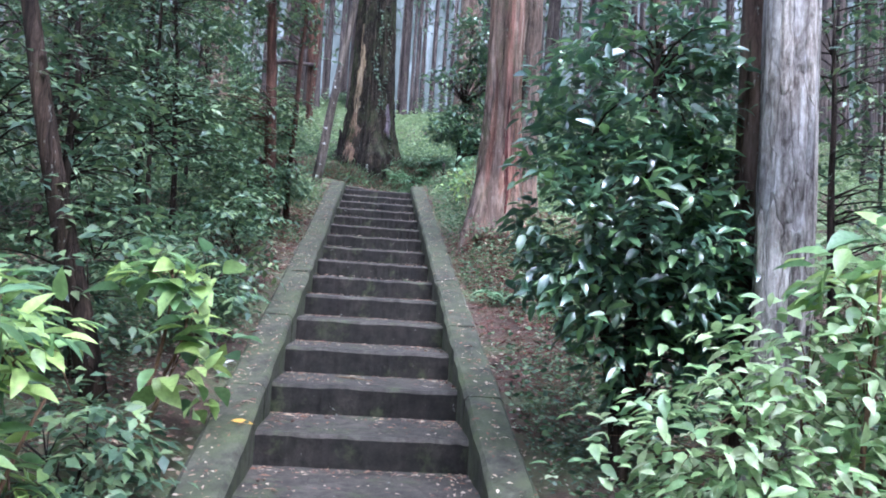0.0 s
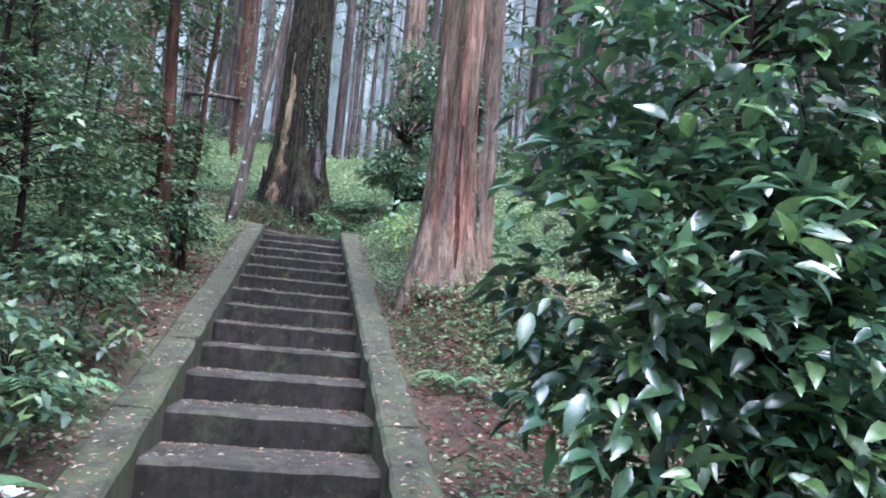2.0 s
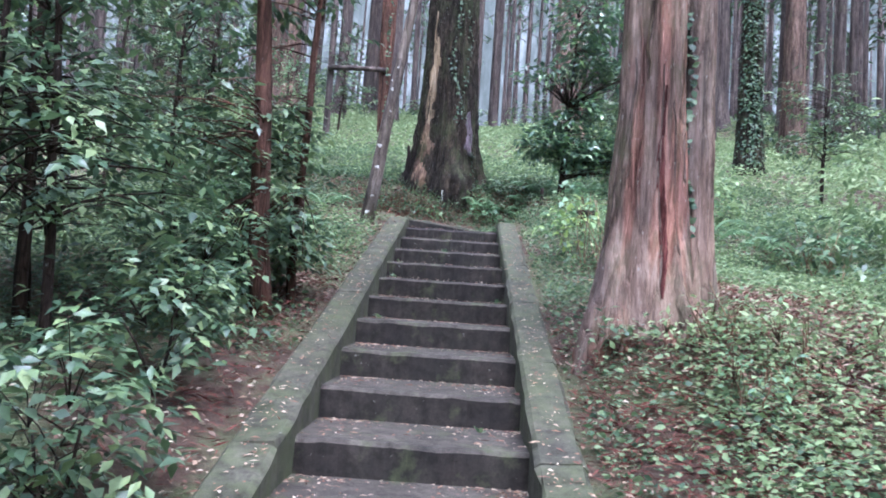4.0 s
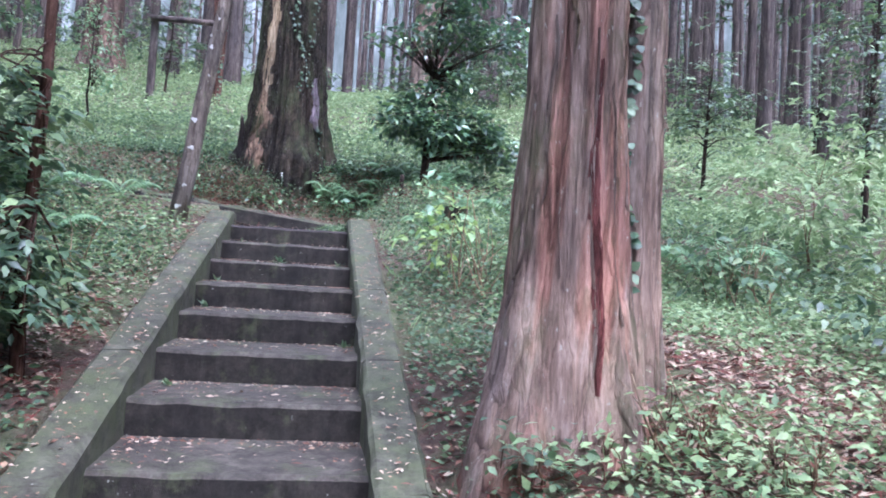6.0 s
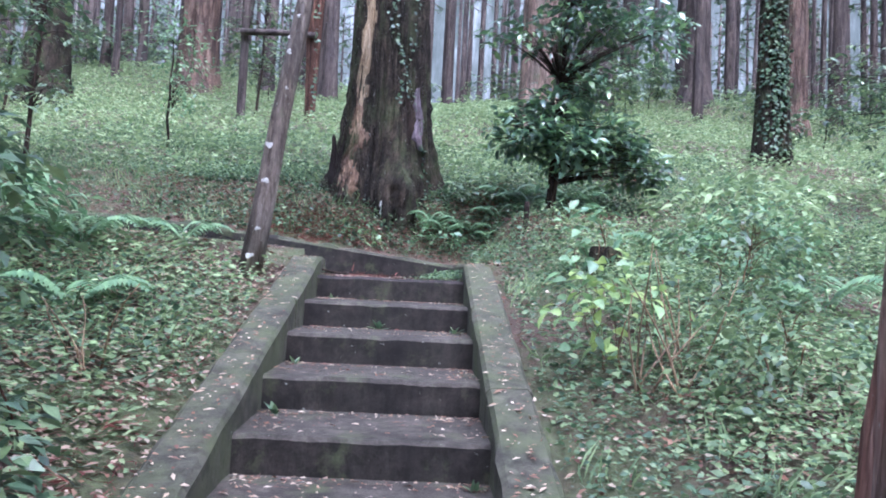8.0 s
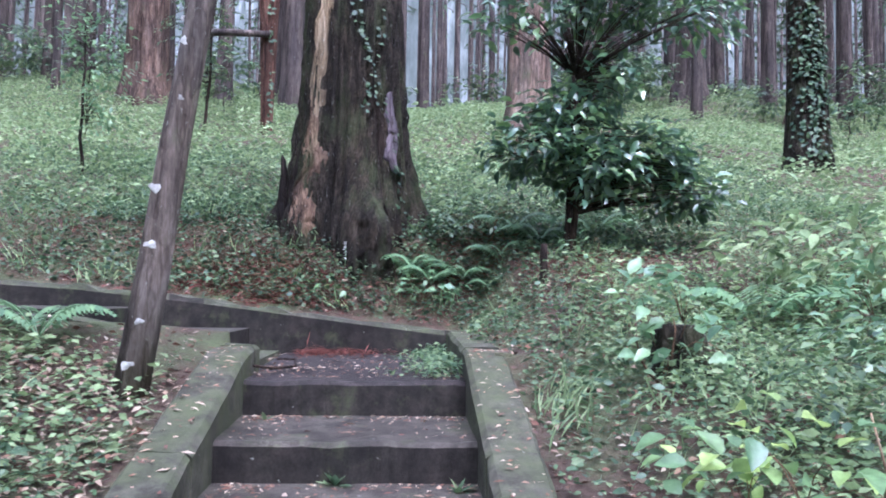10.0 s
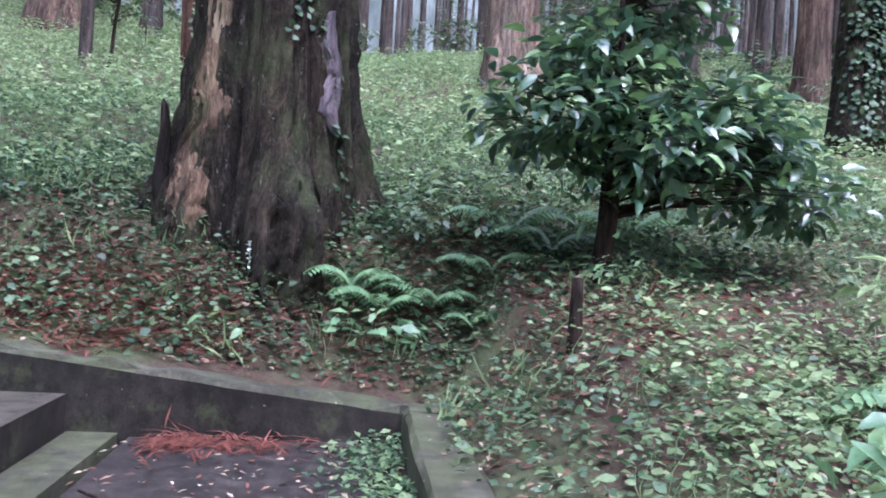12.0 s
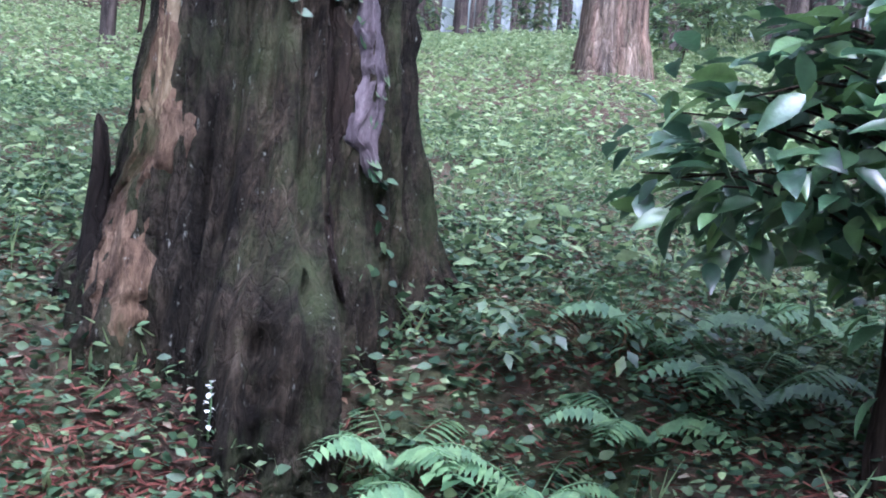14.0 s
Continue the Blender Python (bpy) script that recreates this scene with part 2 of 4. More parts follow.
MIST_GLOW = material("glowing_mist_backdrop", mist_glow_build)


# ---- mesh helpers ----
rng = np.random.default_rng(7)


class Build:
    """Collects vertices and faces for one mesh."""

    def __init__(self):
        self.v, self.f, self.n = [], [], 0

    def add(self, verts, faces):
        verts = np.asarray(verts, float).reshape(-1, 3)
        if isinstance(faces, np.ndarray):
            self.f.append(faces + self.n)
        else:
            for k in sorted({len(fc) for fc in faces}):
                self.f.append(np.array([fc for fc in faces if len(fc) == k], int) + self.n)
        self.v.append(verts)
        self.n += len(verts)
        return self

    def mesh(self, name, mat, smooth=True):
        me = bpy.data.meshes.new(name)
        co = np.concatenate(self.v)
        idx = np.concatenate([f.ravel() for f in self.f])
        size = np.concatenate([np.full(len(f), f.shape[1]) for f in self.f])
        me.vertices.add(len(co))
        me.vertices.foreach_set("co", co.ravel())
        me.loops.add(len(idx))
        me.loops.foreach_set("vertex_index", idx)
        me.polygons.add(len(size))
        me.polygons.foreach_set("loop_start", np.concatenate([[0], np.cumsum(size)[:-1]]))
        me.update(calc_edges=True)
        me.materials.append(mat)
        me.polygons.foreach_set("use_smooth", np.full(len(size), smooth))
        me.update()
        return me


def part(name, build, mat, parent=None, label="", smooth=True):
    ob = new(name, build.mesh(name, mat, smooth))
    if parent is not None:
        ob.parent = parent
    return tagged(ob, label=label)


def thing(name, place, label, category, group="", kind=""):
    e = new(name)
    e.empty_display_size = 0.2
    e.location = place
    return tagged(e, label, category, group, kind)


def tube(b, pts, radii, n=8, cap=True):
    """A round limb along pts."""
    pts = np.asarray(pts, float)
    k = len(pts)
    d = np.gradient(pts, axis=0)
    d /= np.linalg.norm(d, axis=1)[:, None] + 1e-9
    ref = np.where(np.abs(d[:, 2:3]) > 0.9, np.array([[1.0, 0, 0]]), np.array([[0, 0, 1.0]]))
    u = np.cross(d, ref)
    u /= np.linalg.norm(u, axis=1)[:, None] + 1e-9
    w = np.cross(d, u)
    a = np.linspace(0, 2 * np.pi, n, endpoint=False)
    r = np.asarray(radii, float)[:, None, None]
    ring = pts[:, None] + r * (np.cos(a)[None, :, None] * u[:, None] + np.sin(a)[None, :, None] * w[:, None])
    faces = [(i * n + j, i * n + (j + 1) % n, (i + 1) * n + (j + 1) % n, (i + 1) * n + j) for i in range(k - 1) for j in range(n)]
    if cap:
        faces += [tuple(range(n))[::-1], tuple((k - 1) * n + j for j in range(n))]
    return b.add(ring.reshape(-1, 3), faces)


def box(b, lo, hi):
    x0, y0, z0 = lo
    x1, y1, z1 = hi
    v = [(x0, y0, z0), (x1, y0, z0), (x1, y1, z0), (x0, y1, z0), (x0, y0, z1), (x1, y0, z1), (x1, y1, z1), (x0, y1, z1)]
    return b.add(v, [(3, 2, 1, 0), (4, 5, 6, 7), (0, 1, 5, 4), (1, 2, 6, 5), (2, 3, 7, 6), (3, 0, 4, 7)])


def unit(v):
    return v / (np.linalg.norm(v, axis=-1, keepdims=True) + 1e-9)


def leaves(b, base, axis, up, length, width, fold=0.15, droop=0.15, full=False):
    """Folded leaves: base points, axes, normals, lengths and widths as arrays. full: a rounder blade."""
    m = len(base)
    if m == 0:
        return b
    base, axis = np.asarray(base, float), unit(np.asarray(axis, float))
    side = unit(np.cross(axis, up))
    nor = np.cross(side, axis)
    L, W = np.broadcast_to(length, m)[:, None], np.broadcast_to(width, m)[:, None]

    def at(u, w):
        return base + axis * L * u + side * W * w + nor * (W * fold * abs(w) * 1.3 - L * droop * u * u)
    o = np.arange(m)[:, None]
    if full == 2:
        # pointed oval blade in four lengths, with a curled edge
        rows = [(0.12, 0.26), (0.36, 0.5), (0.62, 0.44), (0.85, 0.2)]
        v = [at(0, 0)]
        for u, w in rows:
            v += [at(u, -w), at(u, 0), at(u, w)]
        v = np.stack(v + [at(1, 0)], 1)
        quads = [[1 + 3 * i + j, 2 + 3 * i + j, 5 + 3 * i + j, 4 + 3 * i + j] for i in range(3) for j in range(2)]
        b.add(v.reshape(-1, 3), np.concatenate([o * 14 + np.array([q]) for q in quads]))
        k = b.n - 14 * m
        b.f.append(np.concatenate([o * 14 + k + np.array([t]) for t in ([0, 2, 1], [0, 3, 2], [10, 11, 13], [11, 12, 13])]))
        return b
    if full:
        v = np.stack([at(0, 0), at(0.22, 0.38), at(0.5, 0.5), at(0.8, 0.26), at(1, 0), at(0.8, -0.26), at(0.5, -0.5), at(0.22, -0.38), at(0.5, 0)], 1)
        f = np.concatenate([o * 9 + np.array([[8, k, (k + 1) % 8]]) for k in range(8)])
    else:
        v = np.stack([at(0, 0), at(0.45, -0.5), at(0.5, 0), at(0.45, 0.5), at(1, 0)], 1)
        f = np.concatenate([o * 5 + np.array([t]) for t in ([0, 2, 1], [0, 3, 2], [1, 2, 4], [2, 3, 4])])
    return b.add(v.reshape(-1, 3), f)


def sphere_dirs(m):
    return unit(rng.normal(size=(m, 3)))


def sprays(b, ends, outward, per, length, width, spread=0.9, gap=0.1, full=False):
    """Leaves in loose rosettes at twig ends."""
    m = len(ends)
    base = np.repeat(ends, per, 0) + rng.normal(size=(m * per, 3)) * gap
    out = np.repeat(unit(outward), per, 0)
    axis = unit(out + rng.normal(size=(m * per, 3)) * spread)
    axis[:, 2] = axis[:, 2] * 0.5 - 0.1
    up = unit(np.array([0, 0, 1.0]) + 0.35 * rng.normal(size=(m * per, 3)) + 0.3 * out)
    s = rng.uniform(0.65, 1.25, m * per)
    return leaves(b, base, axis, up, length * s, width * s, 0.3 if full else 0.2, 0.3 if full else 0.2, full)


def twig_sprays(b, ends, outward, per, length, width, flat=0.3, full=False):
    """Leaves set alternately along short twigs, lying in loose level layers."""
    m = len(ends)
    out = np.asarray(outward, float) * np.array([1, 1, 0.25]) + rng.normal(size=(m, 3)) * np.array([0.5, 0.5, 0.18])
    out = unit(out)
    side = unit(np.cross(out, [0, 0, 1.0]))
    for k in range(per):
        s = 0.0 if k == per - 1 else (1.0 if k % 2 else -1.0)
        base = ends + out * (length * 0.42 * (k - per / 2)) + rng.normal(size=(m, 3)) * length * 0.1
        axis = out * (0.5 if s else 1.0) + side * s * 0.9 + rng.normal(size=(m, 3)) * 0.22 - np.array([0, 0, 0.18])
        up = np.array([0, 0, 1.0]) + rng.normal(size=(m, 3)) * flat + 0.2 * out
        z = rng.uniform(0.7, 1.2, m)
        leaves(b, base, axis, up, length * z, width * z, 0.2, 0.2, full)
    return b


# ---- ground ----
RISE, GOING = 0.17, 0.60
SLOPE = RISE / GOING


def wall_top(x):
    return np.interp(x, [-6, -2.6, -1.9, -1.1, -0.43, 0.5], [0.6, 0.47, 0.43, 0.35, 0.27, 0.16])


def hill(x, y):
    """Height of the natural slope."""
    x, y = np.asarray(x, float), np.asarray(y, float)
    z = 0.05 + SLOPE * y + 0.02 * np.clip(y, 0, 60)
    z = np.where(y < -10.6, 0.05 - SLOPE * 10.6 + 0.03 * (y + 10.6), z)
    z = np.where(y > 21, 0.05 + SLOPE * 21 + 0.42 + 0.12 * (y - 21), z)
    z = np.where(y > 60, 0.05 + SLOPE * 21 + 0.42 + 4.68 + 0.01 * (y - 60), z)
    near = np.clip((np.abs(x) - 0.78) / 0.9, 0, 1)
    z = z + near * (0.06 * np.sin(1.7 * x + 0.6 * y) + 0.05 * np.sin(2.3 * y - 1.1 * x) + 0.11)
    z = z + np.clip((x - 0.75) / 0.3, 0, 1) * 0.24 * np.exp(-((x - 1.3) ** 2 + (y + 4.3) ** 2) / 0.9)
    far = np.clip((np.hypot(x, y) - 8) / 20, 0, 1)
    z = z + far * (0.35 * np.sin(0.31 * x + 0.2 * y) + 0.3 * np.sin(0.23 * y - 0.41 * x))
    z = np.where((x < -0.72) & (x > -7) & (y > -1.5) & (y < 1.62), np.minimum(z, 0.2 + 0.03 * np.abs(x)), z)
    # bank behind the retaining wall
    t = np.clip((y - 1.68) / 0.9, 0, 1)
    behind = (y > 1.6) & (y < 2.6) & (x < 1.05) & (x > -6)
    t = np.maximum(t, np.clip((x - 0.66) / 0.35, 0, 1))
    z = np.where((x > 0.6) & (y > 0.05) & (y <= 1.75), z - (z - 0.13) * np.clip((1.05 - x) / 0.35, 0, 1), z)
    return np.where(behind, wall_top(x) - 0.02 + t * (z - wall_top(x) + 0.02), z)


def ground_z(x, y):
    z = hill(x, y)
    cut = (np.abs(x) < 0.63) & (y < 0.3) & (y > -10.4)
    z = np.where(cut, SLOPE * np.clip(y, -11, 0) - 0.3, z)
    land = (x > -2.9) & (x < 0.6) & (y >= 0.0) & (y < 1.66) & ((x > -0.7) | (y > 0.5))
    return np.where(land, -0.3, z)


def make_ground():
    def steps(*spans):
        out = []
        for a, c, s in spans:
            out += list(np.arange(a, c, s))
        return np.array(out + [spans[-1][1]])
    xs = steps((-400, -60, 40), (-60, -12, 3), (-12, -4, 0.5), (-4, -0.75, 0.125), (-0.75, -0.55, 0.05), (-0.55, 0.55, 0.22), (0.55, 0.75, 0.05), (0.75, 4, 0.125), (4, 12, 0.5), (12, 60, 3), (60, 400, 40))
    ys = steps((-400, -60, 40), (-60, -14, 2), (-14, -0.1, 0.15), (-0.1, 2.0, 0.06), (2.0, 8, 0.15), (8, 20, 0.6), (20, 60, 2), (60, 600, 60))
    X, Y = np.meshgrid(xs, ys)
    Z = ground_z(X, Y)
    v = np.stack([X, Y, Z], -1).reshape(-1, 3)
    nx, ny = len(xs), len(ys)
    f = [(j * nx + i, j * nx + i + 1, (j + 1) * nx + i + 1, (j + 1) * nx + i) for j in range(ny - 1) for i in range(nx - 1)]
    ob = part("ground", Build().add(v, f), SOIL)
    tagged(ob, "sloping forest floor of dark soil and leaf mould", "ground", kind="structure")


make_ground()


# ---- stairs ----
def worn_block(b, lo, hi, chip=0.008, nx=14, seed=0):
    """A block whose top edges run slightly uneven along x."""
    x0, y0, z0 = lo
    x1, y1, z1 = hi
    r = np.random.default_rng(seed)
    xs = np.linspace(x0, x1, nx)
    c = np.convolve(r.normal(size=nx + 8), np.ones(4) / 2, "same")[4:nx + 4] * chip
    prof = [(y0, z0, 0), (y0 - 0.0, z1 - 0.02, 1), (y0 + 0.018, z1, 2), (y1, z1 + 0.012, 3), (y1, z0, 0)]
    v = []
    for i, x in enumerate(xs):
        for y, z, k in prof:
            v.append((x, y + (c[i] if k == 1 else c[i] * 0.6 if k == 2 else c[i] * 0.8 if y == y0 else 0), z + (c[(i + 3) % nx] * 0.7 if k in (1, 2) else 0)))
    p = len(prof)
    f = [(i * p + j, (i + 1) * p + j, (i + 1) * p + (j + 1) % p, i * p + (j + 1) % p) for i in range(nx - 1) for j in range(p)]
    f += [tuple(range(p)), tuple((nx - 1) * p + j for j in range(p))[::-1]]
    return b.add(v, f)


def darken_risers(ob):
    """Upright faces take the darker concrete: algae stain plus shade put into its colour."""
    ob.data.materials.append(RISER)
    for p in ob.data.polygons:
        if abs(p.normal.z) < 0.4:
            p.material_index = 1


stairs = thing("stairs", (0, -5, -1.5), "long straight flight of wet dark concrete steps", "stairs", kind="structure")
for k in range(0, 18):
    y0 = -GOING * k
    back = y0 + (1.66 if k == 0 else GOING + 0.1)
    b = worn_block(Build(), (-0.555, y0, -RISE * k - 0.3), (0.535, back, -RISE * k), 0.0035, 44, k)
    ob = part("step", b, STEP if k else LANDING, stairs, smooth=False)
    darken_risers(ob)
    ob.matrix_parent_inverse = Matrix.Translation((0, 5, 1.5))


def kerb_line(name, x0, x1, y_from, y_to, label):
    holder = thing(name, (x0, y_from, SLOPE * y_from), label, "kerb", kind="structure")
    y = y_from
    i = 0
    while y < y_to - 0.05:
        y2 = min(y + 1.2, y_to)
        b = Build()
        n = 9
        r = np.random.default_rng(int(abs(x0) * 100) + i)
        v = []
        for yy in np.linspace(y + 0.004, y2 - 0.004, n):
            zt = SLOPE * min(yy, 0.1) + 0.10 + 0.025 * max(yy, 0)
            j = r.normal(size=4) * 0.004
            xa, xb = x0, x1
            v += [(xa, yy, zt - 0.5), (xa + j[0], yy, zt - 0.02), (xa + 0.02, yy, zt + j[1]), (xb - 0.02, yy, zt + j[2]), (xb + j[3], yy, zt - 0.02), (xb, yy, zt - 0.5)]
        f = [(a * 6 + c, a * 6 + (c + 1) % 6, (a + 1) * 6 + (c + 1) % 6, (a + 1) * 6 + c) for a in range(n - 1) for c in range(6)]
        f += [tuple(range(6))[::-1], tuple((n - 1) * 6 + c for c in range(6))]
        b.add(v, f)
        ob = part("kerb_block", b, KERB, holder, smooth=False)
        ob.matrix_parent_inverse = Matrix.Translation(-holder.location)
        y, i = y2, i + 1
    return holder


kerb_line("kerb_east", 0.505, 0.71, -10.5, 1.6, "mossy concrete side kerb along the steps")
kerb_line("kerb_west", -0.73, -0.525, -10.5, 0.42, "mossy concrete side kerb along the steps")


def retaining_wall():
    b = Build()
    xs = np.linspace(-6, 0.72, 60)
    r = np.random.default_rng(3)
    v = []
    for x in xs:
        zt = float(wall_top(x))
        j = r.normal(size=3) * 0.009
        v += [(x, 1.6, -0.4), (x, 1.6 + j[0], zt - 0.025), (x, 1.62, zt + j[1]), (x, 1.73, zt + j[2]), (x, 1.74, -0.4)]
    f = [(a * 5 + c, (a + 1) * 5 + c, (a + 1) * 5 + (c + 1) % 5, a * 5 + (c + 1) % 5) for a in range(len(xs) - 1) for c in range(5)]
    f += [tuple(range(5)), tuple((len(xs) - 1) * 5 + c for c in range(5))[::-1]]
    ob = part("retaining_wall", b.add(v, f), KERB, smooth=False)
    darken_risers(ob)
    tagged(ob, "low dark concrete retaining wall with a mossy top", "wall", kind="structure")


retaining_wall()
upper = thing("upper_stairs", (-1.4, 1.1, 0), "second short flight of concrete steps turning off the landing", "stairs", kind="structure")
for x0, x1, z in ((-1.45, -0.8, 0.17), (-2.9, -1.45, 0.3)):
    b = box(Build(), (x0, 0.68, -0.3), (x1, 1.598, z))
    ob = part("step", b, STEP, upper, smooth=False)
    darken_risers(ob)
    ob.matrix_parent_inverse = Matrix.Translation((1.4, -1.1, 0))
b = Build()
v = []
for x in np.linspace(-2.9, -0.735, 12):
    zt = np.interp(x, [-2.9, -1.5, -0.735], [0.33, 0.26, 0.11])
    v += [(x, 0.42, zt - 0.5), (x, 0.42, zt), (x, 0.675, zt), (x, 0.675, zt - 0.5)]
f = [(a * 4 + c, (a + 1) * 4 + c, (a + 1) * 4 + (c + 1) % 4, a * 4 + (c + 1) % 4) for a in range(11) for c in range(4)] + [(0, 1, 2, 3), (47, 46, 45, 44)]
ob = part("kerb_block", b.add(v, f), KERB, upper, smooth=False)
ob.matrix_parent_inverse = Matrix.Translation((1.4, -1.1, 0))
ob = part("edging_slab", box(Build(), (-0.79, 0.31, -0.2), (-0.6, 1.597, 0.025)), KERB, upper, smooth=False)
ob.matrix_parent_inverse = Matrix.Translation((1.4, -1.1, 0))


# ---- trees ----
def trunk_radius(prof, lobes=5, lobe=0.12, seed=0, root=(), groove=(), **_):
    """Radius of a fluted trunk as a function of angles and height."""
    ph = np.random.default_rng(seed).uniform(0, 6.28, 6)

    def radius(a, z):
        a = np.asarray(a, float)
        rad = np.interp(z, [p[0] for p in prof], [p[1] for p in prof])
        w = math.exp(-max(z, 0) / 0.8)
        wob = 1 + lobe * (0.25 + 0.75 * w) * np.sin(lobes * a + ph[0] + 0.3 * z) + 0.5 * lobe * np.sin(3 * a + ph[1]) * (0.3 + w)
        for ang, reach in root:
            dlt = (a - ang + np.pi) % (2 * np.pi) - np.pi
            wob = wob + reach * math.exp(-max(z, 0) / 0.35) * np.exp(-(dlt / 0.33) ** 2)
        for ang, deep, wide, top in groove:
            dlt = (a - ang + np.pi) % (2 * np.pi) - np.pi
            wob = wob - deep * np.exp(-(dlt / wide) ** 2) * (1 / (1 + math.exp((z - top) * 5)))
        return rad * wob
    return radius


def trunk_build(height, prof, flute=0.03, n=56, rings=46, lean=(0, 0), seed=0, sink=0.5, **kw):
    """A tapering fluted trunk from the base at the origin. prof: (height, radius) pairs."""
    r = np.random.default_rng(seed + 500)
    a = np.linspace(0, 2 * np.pi, n, endpoint=False)
    t = np.linspace(0, 1, rings) ** 1.9
    fl = r.normal(size=n)
    fl = (fl + np.roll(fl, 1) * 0.6) * flute
    fl2 = r.normal(size=n) * flute
    radius = trunk_radius(prof, seed=seed, **kw)
    v = []
    for z in -sink + t * (height + sink):
        k = 0.5 + 0.5 * math.sin(1.7 * z)
        lump = 0.022 * np.sin(9 * a + 4 * z + seed) * np.sin(6 * z + 2 * a) + 0.015 * np.sin(15 * a - 7 * z) * np.sin(11 * z + 3 * a)
        rr = radius(a, z) * (1 + lump + fl * (1 - k) + fl2 * k + r.normal(size=n) * flute * 0.4)
        v.append(np.stack([rr * np.cos(a) + lean[0] * z, rr * np.sin(a) + lean[1] * z, np.full(n, z)], 1))
    rings = len(v)
    f = [(i * n + j, i * n + (j + 1) % n, (i + 1) * n + (j + 1) % n, (i + 1) * n + j) for i in range(rings - 1) for j in range(n)]
    f.append(tuple((rings - 1) * n + j for j in range(n)))
    return Build().add(np.concatenate(v), f)


def bark_strip(radius, a0, a1, z0, z1, proud=0.014, jag=0.25, seed=0, n=26, rings=48):
    """A ragged strip of bared wood, bark or painted shade that stands proud of a trunk and dips under at its edges."""
    r = np.random.default_rng(seed)
    v = []

    def drift(m):
        return np.convolve(r.normal(size=m + 8), np.ones(5) / 2.2, "same")[4:m + 4]
    left, right, fibre, slip = drift(rings), drift(rings), r.normal(size=n), drift(rings)
    for i, z in enumerate(np.linspace(z0, z1, rings)):
        u = i / (rings - 1)
        taper = min(1, 4 * u, 3.2 * (1 - u)) * 0.9 + 0.1
        mid, half = 0.5 * (a0 + a1) + 0.05 * math.sin(9 * u + seed), 0.5 * (a1 - a0) * taper
        jl, jr = left[i] * jag * half, right[i] * jag * half
        a = np.linspace(mid - half + jl, mid + half + jr, n)
        edge = np.minimum(1, 5 * np.minimum(np.linspace(0, 1, n), np.linspace(1, 0, n)))
        rr = radius(a, z) * (1 + 0.012 * edge) + proud * (edge * 2 - 1) + np.interp(np.arange(n) + 0.3 * slip[i], np.arange(n), fibre) * 0.006 * edge
        v.append(np.stack([rr * np.cos(a), rr * np.sin(a), np.full(n, z)], 1))
    f = [(i * n + j, i * n + j + 1, (i + 1) * n + j + 1, (i + 1) * n + j) for i in range(rings - 1) for j in range(n - 1)]
    return Build().add(np.concatenate(v), f)


def ivy_line(radius, a0, a1, z0, z1, m, size=0.05, wander=0.06):
    """Ivy leaves climbing a trunk."""
    u = rng.uniform(0, 1, m)
    a = a0 + (a1 - a0) * u + 0.12 * np.sin(11 * u) + rng.normal(size=m) * wander
    z = z0 + (z1 - z0) * u
    rr = np.array([float(radius(x, y)) for x, y in zip(a, z)]) + 0.012
    out = np.stack([np.cos(a), np.sin(a), np.zeros(m)], 1)
    base = np.stack([rr * np.cos(a), rr * np.sin(a), z], 1)
    ax = np.array([0, 0, -0.5]) + out * 0.5 + rng.normal(size=(m, 3)) * 0.5
    return leaves(Build(), base, ax, out + np.array([0, 0, 0.6]), size * rng.uniform(0.6, 1.3, m), size * 0.85, full=True)


def high_crown(height, start, reach, boughs, per):
    """Drooping needle boughs round the upper stem, and the limbs that carry them."""
    wood, green = Build(), Build()
    for k in range(boughs):
        z = start + (height - start) * (k / boughs) ** 0.9
        ang = 2.4 * k + rng.uniform(-0.4, 0.4)
        L = reach * (1 - 0.75 * (z - start) / (height - start)) * rng.uniform(0.7, 1.1)
        d = np.array([math.cos(ang), math.sin(ang), 0])
        s = np.linspace(0, 1, 5)
        pts = np.array([0, 0, z]) + s[:, None] * d * L + np.array([0, 0, 1]) * (-0.25 * L * s ** 2)[:, None]
        tube(wood, pts, 0.05 * (1 - 0.8 * s), 5)
        q = rng.uniform(0.25, 1.0, per)
        base = np.array([0, 0, z]) + q[:, None] * d * L + np.array([0, 0, 1]) * (-0.25 * L * q ** 2)[:, None]
        ax = d + rng.normal(size=(per, 3)) * 0.8
        leaves(green, base, ax, np.tile([0, 0, 1.0], (per, 1)) + rng.normal(size=(per, 3)) * 0.3, rng.uniform(0.45, 0.8, per), rng.uniform(0.14, 0.26, per), 0.2, 0.35)
    return wood, green


CROWN_WOOD, CROWN_GREEN = high_crown(17.0, 10.5, 2.4, 26, 6)
CROWN_WOOD, CROWN_GREEN = CROWN_WOOD.mesh("limb", CEDAR_FAR), CROWN_GREEN.mesh("crown", NEEDLE)


def cedar(place, prof, label, mat, **kw):
    x, y = place
    t = thing("cedar_tree", (x, y, float(hill(x, y))), label, "tree")
    part("trunk", trunk_build(prof[-1][0], prof, **kw), mat, t)
    t["reach"] = float(prof[1][1])
    for nm, me in (("limb", CROWN_WOOD), ("crown", CROWN_GREEN)):
        tagged(new(nm, me), kind="stuff").parent = t
    return t


